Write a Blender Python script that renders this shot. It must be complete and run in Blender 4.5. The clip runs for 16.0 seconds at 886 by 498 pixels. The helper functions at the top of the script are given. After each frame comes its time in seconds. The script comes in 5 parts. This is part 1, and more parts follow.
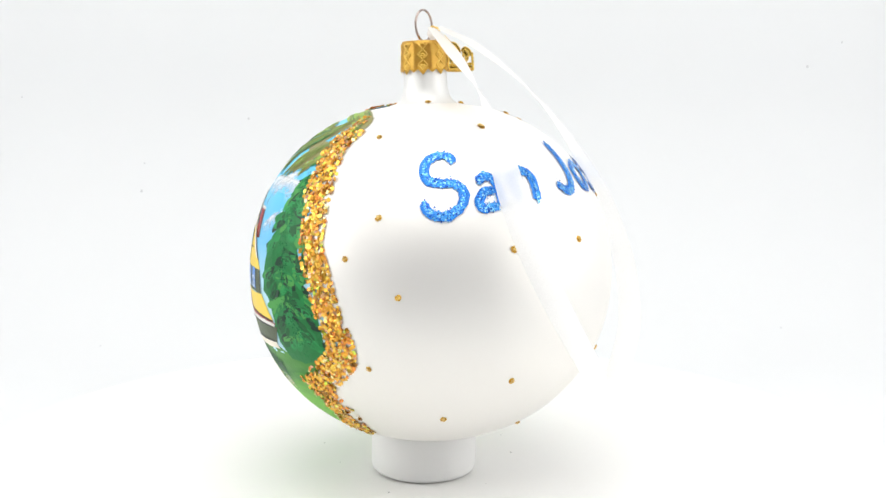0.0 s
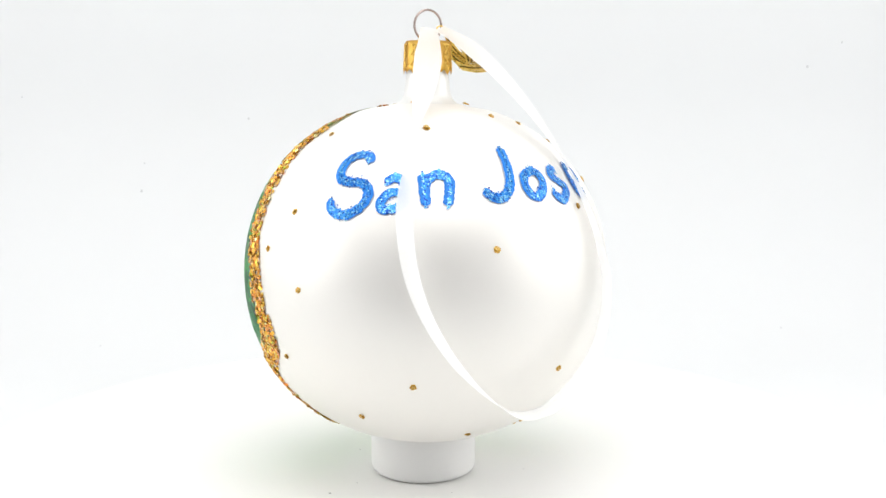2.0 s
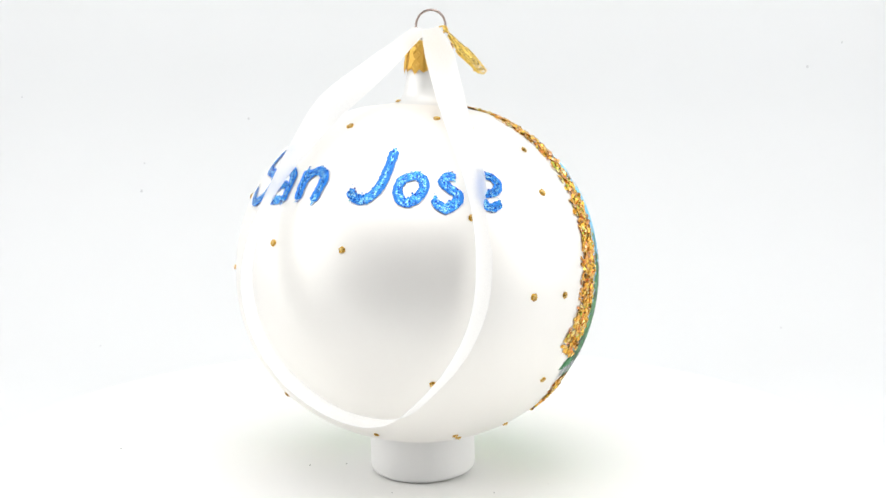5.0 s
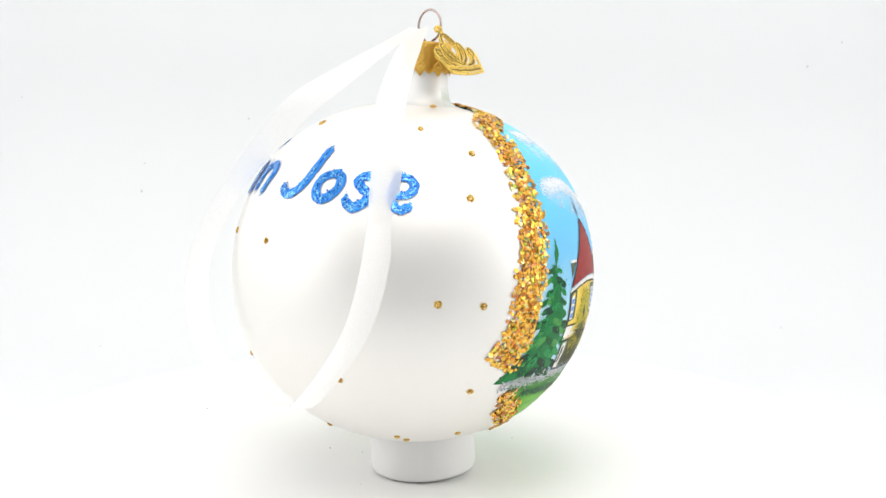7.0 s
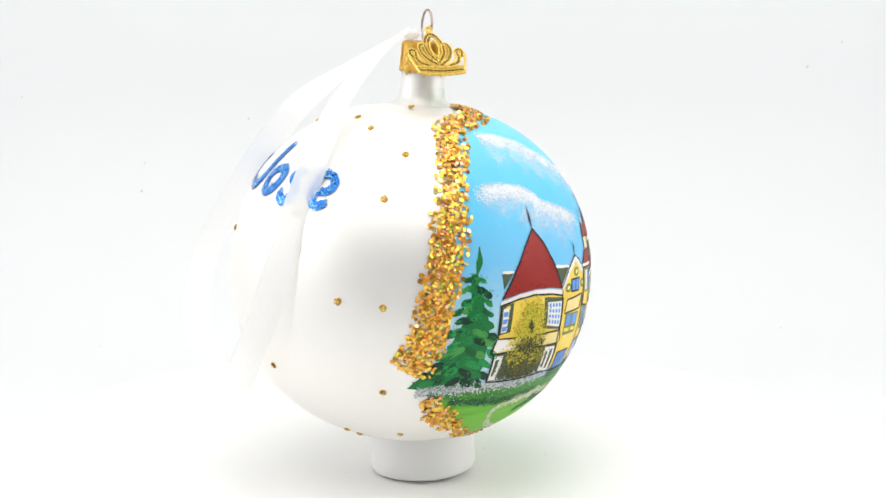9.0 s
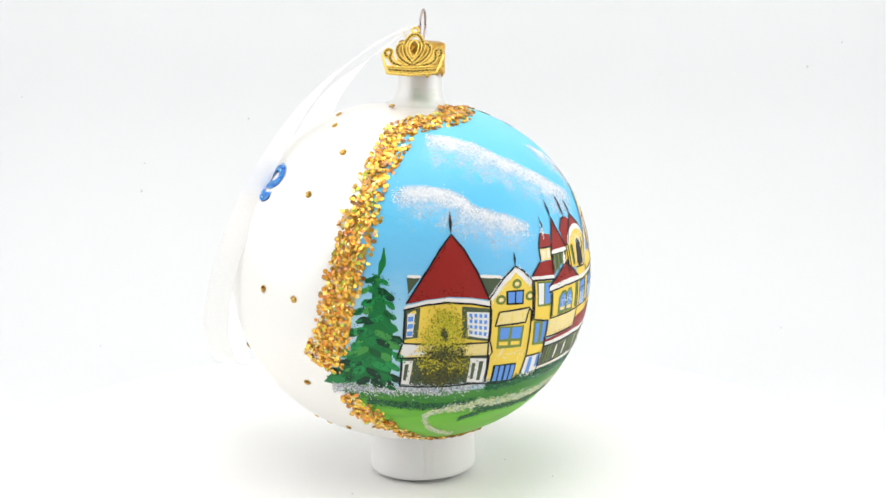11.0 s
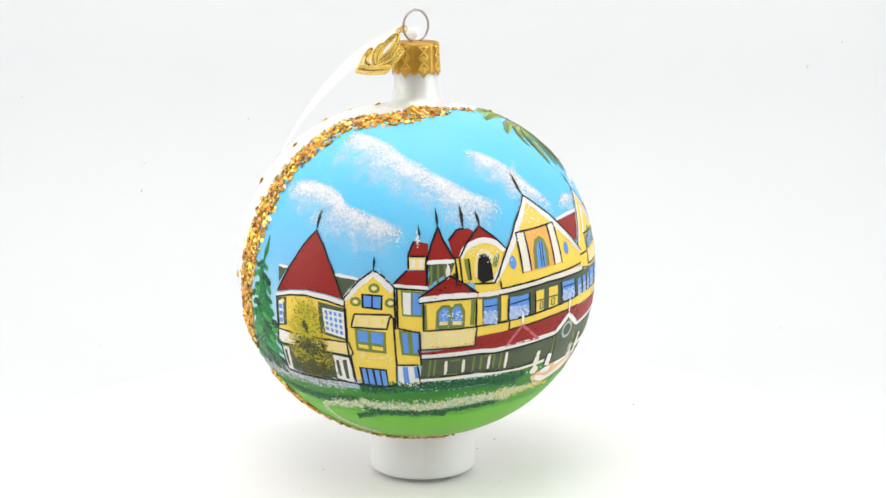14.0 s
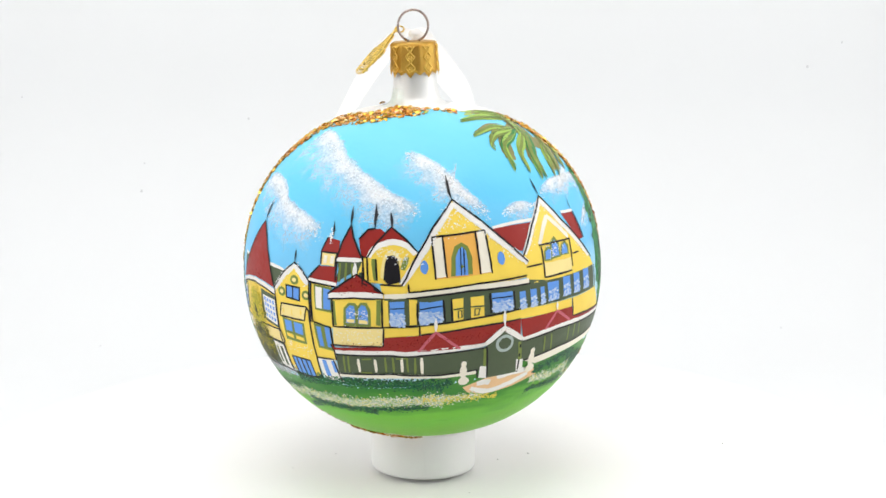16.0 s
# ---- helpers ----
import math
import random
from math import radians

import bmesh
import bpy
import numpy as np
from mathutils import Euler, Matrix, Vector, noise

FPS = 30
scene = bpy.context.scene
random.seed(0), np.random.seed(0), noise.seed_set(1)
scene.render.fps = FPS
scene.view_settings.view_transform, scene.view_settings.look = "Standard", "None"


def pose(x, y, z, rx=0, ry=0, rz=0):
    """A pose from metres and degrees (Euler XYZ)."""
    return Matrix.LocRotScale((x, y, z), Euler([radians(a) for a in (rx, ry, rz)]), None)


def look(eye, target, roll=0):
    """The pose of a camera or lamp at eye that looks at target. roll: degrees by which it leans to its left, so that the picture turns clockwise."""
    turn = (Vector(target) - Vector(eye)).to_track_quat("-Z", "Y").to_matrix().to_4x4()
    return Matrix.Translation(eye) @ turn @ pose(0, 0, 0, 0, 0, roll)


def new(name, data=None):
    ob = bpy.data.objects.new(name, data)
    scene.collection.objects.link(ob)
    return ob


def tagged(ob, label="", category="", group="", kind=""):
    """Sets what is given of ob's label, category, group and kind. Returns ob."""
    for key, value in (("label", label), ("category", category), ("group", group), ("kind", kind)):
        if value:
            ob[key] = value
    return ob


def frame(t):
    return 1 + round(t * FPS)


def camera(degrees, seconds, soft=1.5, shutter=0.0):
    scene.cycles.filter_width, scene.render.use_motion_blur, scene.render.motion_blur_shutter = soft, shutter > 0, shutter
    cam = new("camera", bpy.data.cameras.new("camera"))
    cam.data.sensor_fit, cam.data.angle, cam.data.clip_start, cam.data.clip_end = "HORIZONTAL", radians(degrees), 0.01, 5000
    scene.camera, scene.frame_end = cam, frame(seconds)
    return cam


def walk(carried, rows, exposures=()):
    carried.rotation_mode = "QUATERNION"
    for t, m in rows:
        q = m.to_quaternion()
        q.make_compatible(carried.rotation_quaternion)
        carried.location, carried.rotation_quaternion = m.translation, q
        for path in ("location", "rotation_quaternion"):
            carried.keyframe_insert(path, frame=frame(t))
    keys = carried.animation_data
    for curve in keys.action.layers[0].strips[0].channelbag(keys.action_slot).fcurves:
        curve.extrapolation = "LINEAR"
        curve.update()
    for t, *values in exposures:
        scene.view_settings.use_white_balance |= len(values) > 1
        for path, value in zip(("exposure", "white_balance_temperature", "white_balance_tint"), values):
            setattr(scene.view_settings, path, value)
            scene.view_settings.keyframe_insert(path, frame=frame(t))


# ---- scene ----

# ---- camera: it stands still before a slowly turning stand ----
cam = camera(38.28, 16.0, soft=1.5)
EYE = pose(0, -0.3496, 0.1229, 90 - 9.845, 0, -0.9375) @ pose(0, 0, 0, 0, 0, -0.103)
walk(cam, [(0.0, EYE), (16.0, EYE)])

# ---- light: a white photo tent with a lit roof, its front flap open to an added dim hood ----
scene.view_settings.exposure = 0.3
world = bpy.data.worlds.new("room_air")
world.use_nodes = True
world.node_tree.nodes["Background"].inputs[0].default_value = (0.75, 0.82, 0.9, 1)
world.node_tree.nodes["Background"].inputs[1].default_value = 0.05
scene.world = world


def area_lamp(name, m, sx, sy, watts, colour=(1, 0.98, 0.95)):
    lamp = bpy.data.lights.new(name, "AREA")
    lamp.shape, lamp.size, lamp.size_y, lamp.energy, lamp.color = "RECTANGLE", sx, sy, watts, colour
    ob = new(name, lamp)
    ob.matrix_world = m
    return ob


ROOF_Z = 0.62
area_lamp("tent_roof_light", pose(0, -0.05, ROOF_Z - 0.012), 0.5, 0.46, 1.32)
area_lamp("tent_front_light", look((0, -0.33, 0.5), (0, 0, 0.06)), 0.66, 0.16, 0.66)
for side in (-1, 1):
    area_lamp("tent_side_light", look((side * 0.4, -0.05, 0.17), (0, 0, 0.05)), 0.3, 0.3, 0.56)


# ---- materials ----
def material(name, base, rough=0.5, metal=0.0, vary=0.06, scale=40.0, bump=0.0, bump_scale=400.0, coat=0.0, spec=0.5):
    """Paint, paper, metal: a base colour with cloudy variation, a finer grain in the gloss, and fine relief."""
    m = bpy.data.materials.new(name)
    m.use_nodes = True
    t = m.node_tree
    b = t.nodes["Principled BSDF"]
    tc = t.nodes.new("ShaderNodeTexCoord")
    n = t.nodes.new("ShaderNodeTexNoise")
    n.inputs["Scale"].default_value, n.inputs["Detail"].default_value = scale, 4
    t.links.new(tc.outputs["Object"], n.inputs["Vector"])
    mix = t.nodes.new("ShaderNodeMix")
    mix.data_type = "RGBA"
    mix.inputs[6].default_value = (*[c * (1 - vary) for c in base], 1)
    mix.inputs[7].default_value = (*[min(1, c * (1 + vary)) for c in base], 1)
    t.links.new(n.outputs["Fac"], mix.inputs[0])
    t.links.new(mix.outputs[2], b.inputs["Base Color"])
    b.inputs["Metallic"].default_value = metal
    b.inputs["Coat Weight"].default_value = coat
    b.inputs["Specular IOR Level"].default_value = spec
    r = t.nodes.new("ShaderNodeMapRange")
    r.inputs["To Min"].default_value, r.inputs["To Max"].default_value = rough * 0.85, min(1, rough * 1.15)
    n2 = t.nodes.new("ShaderNodeTexNoise")
    n2.inputs["Scale"].default_value = bump_scale
    t.links.new(tc.outputs["Object"], n2.inputs["Vector"])
    t.links.new(n2.outputs["Fac"], r.inputs["Value"])
    t.links.new(r.outputs["Result"], b.inputs["Roughness"])
    if bump:
        bp = t.nodes.new("ShaderNodeBump")
        bp.inputs["Strength"].default_value, bp.inputs["Distance"].default_value = bump, 0.0004
        t.links.new(n2.outputs["Fac"], bp.inputs["Height"])
        t.links.new(bp.outputs["Normal"], b.inputs["Normal"])
    return m


PEARL = material("pearl_lacquer", (0.91, 0.895, 0.865), 0.5, 0.5, 0.01, 30, 0.02, 900)
SILVERED = material("silvered_glass", (0.82, 0.82, 0.81), 0.52, 0.5, 0.02, 60)
PAPER = material("white_sweep_paper", (0.775, 0.79, 0.805), 0.8, 0, 0.01, 12, 0.02, 700)
FABRIC = material("white_tent_fabric", (0.82, 0.83, 0.84), 0.85, 0, 0.02, 9, 0.05, 500)
DISC = material("white_disc_plastic", (0.92, 0.92, 0.905), 0.45, 0, 0.01, 15, 0.01, 500)
PLASTIC = material("white_cap_plastic", (0.9, 0.9, 0.9), 0.42, 0, 0.015, 60, 0.02, 600)
GOLD = material("stamped_gold_metal", (1.0, 0.59, 0.12), 0.32, 0.6, 0.2, 300, 0.2, 900)
GILT = material("antique_gilt", (0.88, 0.56, 0.12), 0.28, 0.75, 0.3, 1500, 0.2, 1800)
STEEL = material("copper_grey_wire", (0.42, 0.34, 0.31), 0.28, 1, 0.15, 300)
FELT = material("dim_grey_felt", (0.36, 0.36, 0.37), 0.9, 0, 0.08, 30, 0.1, 900)


# ---- mesh helpers ----
def part(name, bm, mat, parent=None, label="", smooth=True):
    """Links a bmesh as one mesh object, under a thing or a part."""
    me = bpy.data.meshes.new(name)
    bm.to_mesh(me)
    bm.free()
    if smooth:
        for f in me.polygons:
            f.use_smooth = True
    for m in mat if isinstance(mat, (list, tuple)) else [mat]:
        me.materials.append(m)
    ob = new(name, me)
    ob.parent = parent
    if label:
        ob["label"] = label
    return ob


def lathe(profile, seg=96, closed=False):
    """A surface of revolution about z from (radius, z) pairs."""
    bm = bmesh.new()
    rings = []
    for r, z in profile:
        if r < 1e-6:
            rings.append([bm.verts.new((0, 0, z))])
        else:
            rings.append([bm.verts.new((r * math.cos(a), r * math.sin(a), z)) for a in (2 * math.pi * i / seg for i in range(seg))])
    pairs = list(zip(rings, rings[1:])) + ([(rings[-1], rings[0])] if closed else [])
    for a, b in pairs:
        for i in range(seg):
            j = (i + 1) % seg
            vs = [a[i % len(a)], a[j % len(a)], b[j % len(b)], b[i % len(b)]]
            vs = list(dict.fromkeys(vs))
            if len(vs) > 2:
                bm.faces.new(vs)
    bmesh.ops.recalc_face_normals(bm, faces=bm.faces)
    return bm


def sheet(rows, thick=0.0):
    """A grid of points joined to quads; with a thickness it becomes a slab."""
    bm = bmesh.new()
    g = [[bm.verts.new(p) for p in row] for row in rows]
    for a, b in zip(g, g[1:]):
        for i in range(len(a) - 1):
            bm.faces.new((a[i], a[i + 1], b[i + 1], b[i]))
    if thick:
        bmesh.ops.recalc_face_normals(bm, faces=bm.faces)
        bmesh.ops.solidify(bm, geom=bm.faces[:], thickness=thick)
    return bm


def box(x0, x1, y0, y1, z0, z1, bevel=0.0):
    bm = bmesh.new()
    bmesh.ops.create_cube(bm, size=1)
    bmesh.ops.scale(bm, vec=(x1 - x0, y1 - y0, z1 - z0), verts=bm.verts)
    bmesh.ops.translate(bm, vec=((x0 + x1) / 2, (y0 + y1) / 2, (z0 + z1) / 2), verts=bm.verts)
    if bevel:
        bmesh.ops.bevel(bm, geom=bm.edges[:], offset=bevel, segments=2, affect="EDGES")
    return bm


def tube(points, radius, sides=8, closed=False):
    """A round wire along points; radius a number or one per point."""
    bm = bmesh.new()
    n = len(points)
    pts = [Vector(p) for p in points]
    rings = []
    side = None
    for i, p in enumerate(pts):
        a = pts[(i - 1) % n] if closed or i else pts[0]
        b = pts[(i + 1) % n] if closed or i < n - 1 else pts[-1]
        d = (b - a).normalized()
        if side is None:
            side = d.orthogonal().normalized()
        side = (side - d * side.dot(d)).normalized()
        up = d.cross(side)
        r = radius[i] if isinstance(radius, (list, tuple)) else radius
        rings.append([bm.verts.new(p + (side * math.cos(k) + up * math.sin(k)) * r) for k in (2 * math.pi * j / sides for j in range(sides))])
    for a, b in list(zip(rings, rings[1:])) + ([(rings[-1], rings[0])] if closed else []):
        for j in range(sides):
            bm.faces.new((a[j], a[(j + 1) % sides], b[(j + 1) % sides], b[j]))
    if not closed:
        bm.faces.new(rings[0][::-1])
        bm.faces.new(rings[-1])
    return bm


# ---- setting ----
def build_tent():
    """The paper sweep, the cloth sides, the roof and an added, unseen dim hood beyond the open front."""
    prof = [(y, -0.022) for y in (-0.42, -0.2, 0.0, 0.18)]
    prof += [(0.18 + 0.12 * math.sin(a), -0.022 + 0.12 * (1 - math.cos(a))) for a in (math.radians(4.5 * k) for k in range(1, 21))]
    prof += [(0.30, z) for z in (0.2, 0.4, ROOF_Z)]
    xs = [-0.42 + 0.84 * i / 24 for i in range(25)]
    tagged(part("backdrop", sheet([[(x, y, z) for x in xs] for y, z in prof]), PAPER), "seamless white paper sweep curving up behind the stand", "backdrop", kind="structure")
    for name, s in (("wall_west", -1), ("wall_east", 1)):
        tagged(part(name, box(min(s * 0.42, s * 0.424), max(s * 0.42, s * 0.424), -0.42, 0.31, -0.03, ROOF_Z), FABRIC, smooth=False), "white translucent cloth side of the photo tent", "wall", kind="structure")
    for name, x0, x1, z0, z1 in (("wall_front_west", -0.424, -0.34, -0.03, ROOF_Z), ("wall_front_east", 0.34, 0.424, -0.03, ROOF_Z), ("wall_front_top", -0.34, 0.34, 0.4, ROOF_Z)):
        tagged(part(name, box(x0, x1, -0.424, -0.42, z0, z1), FABRIC, smooth=False), "white cloth front flap of the photo tent", "wall", kind="structure")
    tagged(part("ceiling", box(-0.43, 0.43, -0.424, 0.32, ROOF_Z, ROOF_Z + 0.006), FABRIC, smooth=False), "white cloth roof of the photo tent", "ceiling", kind="structure")
    tagged(part("table_top", box(-0.5, 0.5, -0.86, 0.4, -0.06, -0.031, 0.004), FELT, smooth=False), "grey table top under the photo tent", "table", kind="structure")
    # unseen hood, added so the ball has a dim front to reflect
    for name, bx in (("unseen_hood_wall_west", (-0.348, -0.342, -0.8, -0.425, -0.03, 0.4)), ("unseen_hood_wall_east", (0.342, 0.348, -0.8, -0.425, -0.03, 0.4)),
                     ("unseen_hood_wall_south", (-0.348, 0.348, -0.806, -0.8, -0.03, 0.4)), ("unseen_hood_ceiling", (-0.348, 0.348, -0.806, -0.425, 0.401, 0.407))):
        tagged(part(name, box(*bx), FELT, smooth=False), "dim grey felt hood added unseen behind the camera to dim reflections", "wall" if "wall" in name else "ceiling", kind="structure")


build_tent()

# ---- the turning stand ----
RATE = -14.676   # degrees a second, but for the lag of its motor
LAG = [(0, 0), (0.5, -0.43), (1, -0.65), (1.5, -0.72), (2, -0.71), (2.5, -0.65), (3, -0.5), (3.5, -0.28), (4, -0.04), (5, 0.53), (6, 1.12), (6.5, 1.45), (7, 1.83), (7.5, 2.28), (8, 2.77), (8.5, 3.11), (9, 3.42), (10, 4.08), (11, 4.52), (11.5, 4.6), (12, 4.54), (12.5, 4.44), (13, 4.35), (13.5, 4.3), (14, 4.35), (14.5, 4.52), (15, 4.74), (15.5, 4.9), (16, 4.95)]


def build_stand():
    stand = tagged(new("turntable"), "round white turntable disc on the paper sweep", "turntable")
    part("disc", lathe([(0, -0.0011), (0.1385, -0.0011), (0.1396, -0.0015), (0.14, -0.0026), (0.14, -0.012), (0.137, -0.0135), (0, -0.0135)], 128), DISC, stand)
    part("foot", lathe([(0, -0.0135), (0.09, -0.0135), (0.09, -0.0215), (0, -0.0215)], 64), DISC, stand)
    cup = tagged(new("bottle_cap"), "small white plastic screw cap holding the ornament upright", "cap")
    prof = [(0, 0.0002), (0.0138, 0.0002), (0.0145, 0.0006), (0.0148, 0.0016), (0.0147, 0.0121), (0.0143, 0.0127), (0.0135, 0.0127), (0.0132, 0.0121), (0.0132, 0.0016), (0, 0.0016)]
    part("shell", lathe(prof, 96), PLASTIC, cup)
    return stand, cup


turntable, bottle_cap = build_stand()
CAP_POSE = pose(0, 0, -0.0006) @ Matrix.Rotation(math.radians(2.2), 4, Vector((math.cos(math.radians(29)), math.sin(math.radians(29)), 0)))

# ---- the ornament ----
R_BALL, FLAT, SHOULDER = 0.05, 0.9393, -0.009
BALL_POSE = pose(0.00247, -0.00218, 0.05681, -3.923, -1.561, 0)


def on_ball(lon, lat, lift=0.0):
    """The point of the glass ball at a longitude and latitude in degrees, lifted outwards by metres."""
    a, b = math.radians(lon), math.radians(lat)
    r = R_BALL * (1 + SHOULDER * math.cos(4 * b)) + lift
    return Vector((r * math.cos(b) * math.cos(a), r * math.cos(b) * math.sin(a), r * FLAT * math.sin(b)))


ornament = tagged(new("christmas_ornament"), "pearl white glass ball ornament hand-painted with a yellow mansion", "ornament")


def build_ball():
    prof = [(on_ball(0, -90 + 1.5 * i).x if i else 0, on_ball(0, -90 + 1.5 * i).z) for i in range(0, 109)]
    prof = [(max(r, 0), z) for r, z in prof]
    prof = [p for p in prof if not (p[1] > 0.0445 and p[0] > 0.0124)] + [(0.0104, 0.0452), (0.0092, 0.0456)]
    part("glass_ball", lathe(prof, 192), PEARL, ornament)
    neck = [(0.0094, 0.0454), (0.0082, 0.0459), (0.0071, 0.0468), (0.0064, 0.0482), (0.006, 0.0505), (0.0058, 0.054), (0.0056, 0.060)]
    part("glass_neck", lathe(neck, 96), SILVERED, ornament, "satin silvered glass neck")

    m = bpy.data.materials.new("thin_green_smear")
    m.use_nodes = True
    t = m.node_tree
    b = t.nodes["Principled BSDF"]
    b.inputs["Base Color"].default_value, b.inputs["Roughness"].default_value = (0.3, 0.68, 0.3, 1), 0.5
    n, tc, r = t.nodes.new("ShaderNodeTexNoise"), t.nodes.new("ShaderNodeTexCoord"), t.nodes.new("ShaderNodeMapRange")
    n.inputs["Scale"].default_value = 160
    t.links.new(tc.outputs["Object"], n.inputs["Vector"])
    t.links.new(n.outputs["Fac"], r.inputs["Value"])
    r.inputs["From Min"].default_value, r.inputs["From Max"].default_value, r.inputs["To Max"].default_value = 0.42, 0.8, 0.32
    t.links.new(r.outputs[0], b.inputs["Alpha"])
    rows = [[(rr * math.cos(a), rr * math.sin(a), z) for a in (math.radians(52 + 4 * k) for k in range(16))] for rr, z in ((0.0096, 0.04535), (0.0083, 0.046), (0.0072, 0.0469), (0.0065, 0.0483), (0.0061, 0.0506))]
    part("green_smear", sheet(rows), m, ornament, "thin smear of green paint on the neck")


build_ball()


# ---- painter's tools: thin coats of paint that follow the glass ----
COAT = 3.2e-5


def island_paint(name, colours, rough=0.5, metal=0.0, coat=0.0):
    """Brush paint whose dabs each take one of a few mixed tones."""
    m = bpy.data.materials.new(name)
    m.use_nodes = True
    t = m.node_tree
    b = t.nodes["Principled BSDF"]
    g = t.nodes.new("ShaderNodeNewGeometry")
    ramp = t.nodes.new("ShaderNodeValToRGB")
    e = ramp.color_ramp.elements
    for i, c in enumerate(colours):
        k = e[i] if i < 2 else e.new(1)
        k.position = i / len(colours)
        k.color = (*c, 1)
    t.links.new(g.outputs["Random Per Island"], ramp.inputs[0])
    t.links.new(ramp.outputs[0], b.inputs["Base Color"])
    b.inputs["Roughness"].default_value, b.inputs["Metallic"].default_value = rough, metal
    b.inputs["Coat Weight"].default_value = coat
    b.inputs["Specular IOR Level"].default_value = 0.25
    ramp.color_ramp.interpolation = "CONSTANT"
    return m


def paint(name, rgb, rough=0.42, vary=0.1):
    return material(name, rgb, rough, 0, vary, 160, 0.25, 700, spec=0.22)


RED = paint("brick_red_paint", (0.31, 0.022, 0.017))
ROSE = paint("rose_red_paint", (0.58, 0.13, 0.17))
YELLOW = paint("mansion_yellow_paint", (0.95, 0.68, 0.1))
STRAW = paint("straw_yellow_paint", (0.92, 0.75, 0.31))
ORANGE = paint("warm_orange_paint", (0.86, 0.46, 0.1))
CREAM = paint("cream_white_paint", (0.88, 0.83, 0.7))
WHITE = paint("white_paint", (0.88, 0.86, 0.82))
OLIVE = paint("olive_green_paint", (0.083, 0.112, 0.062))
LIME = paint("lime_green_paint", (0.34, 0.52, 0.1))
MOSS = paint("moss_green_paint", (0.2, 0.26, 0.06))
BLUE = paint("window_blue_paint", (0.13, 0.33, 0.8))
BLACK = paint("black_outline_paint", (0.012, 0.011, 0.014))
PEACH = paint("peach_path_paint", (0.85, 0.56, 0.3))
FIR = paint("fir_green_paint", (0.014, 0.19, 0.048))
SILVERLEAF = island_paint("white_glitter", [(0.92, 0.92, 0.93), (0.86, 0.89, 0.95), (0.95, 0.92, 0.88), (0.84, 0.92, 0.9)], 0.4)
REDFLAKE = island_paint("red_glitter", [(0.5, 0.03, 0.02), (0.2, 0.012, 0.012), (0.65, 0.1, 0.06), (0.36, 0.02, 0.02)], 0.25, 0.5)
GREENFLAKE = island_paint("green_glitter", [(0.01, 0.16, 0.05), (0.02, 0.24, 0.1), (0.05, 0.3, 0.14), (0.01, 0.09, 0.04)], 0.25, 0.55)
FIRLEAF = island_paint("fir_leaf_paint", [(0.005, 0.04, 0.02), (0.012, 0.2, 0.05), (0.02, 0.3, 0.075), (0.008, 0.11, 0.03), (0.016, 0.24, 0.06), (0.07, 0.34, 0.07)], 0.4)
BUSHLEAF = island_paint("bush_yellow_paint", [(0.66, 0.54, 0.03), (0.42, 0.38, 0.02), (0.78, 0.64, 0.07), (0.22, 0.23, 0.02), (0.55, 0.48, 0.03)], 0.5)
BUSHDARK = island_paint("bush_olive_paint", [(0.05, 0.055, 0.015), (0.09, 0.09, 0.02), (0.14, 0.14, 0.025), (0.03, 0.035, 0.015)], 0.5)
HEDGE = island_paint("hedge_green_paint", [(0.005, 0.05, 0.02), (0.012, 0.13, 0.04), (0.015, 0.08, 0.04), (0.05, 0.22, 0.05), (0.01, 0.1, 0.06)], 0.45)
FLOWERS = island_paint("pale_flower_paint", [(0.8, 0.8, 0.74), (0.5, 0.64, 0.3), (0.85, 0.76, 0.25), (0.45, 0.58, 0.5), (0.75, 0.78, 0.6), (0.25, 0.45, 0.15)], 0.45)
LILAC = island_paint("lilac_flower_paint", [(0.62, 0.63, 0.68), (0.3, 0.34, 0.4), (0.75, 0.75, 0.74), (0.25, 0.36, 0.26), (0.5, 0.52, 0.6)], 0.45)
CLOUD = island_paint("cloud_white_paint", [(0.88, 0.9, 0.92), (0.8, 0.86, 0.92), (0.92, 0.92, 0.92)], 0.45)
CURTAIN = island_paint("curtain_paint", [(0.32, 0.49, 0.82), (0.45, 0.6, 0.85), (0.6, 0.71, 0.88), (0.4, 0.55, 0.84), (0.52, 0.66, 0.86)], 0.45)
PALM = island_paint("palm_leaf_paint", [(0.16, 0.36, 0.06), (0.38, 0.55, 0.1), (0.28, 0.28, 0.12), (0.14, 0.28, 0.08), (0.44, 0.6, 0.17)], 0.42)


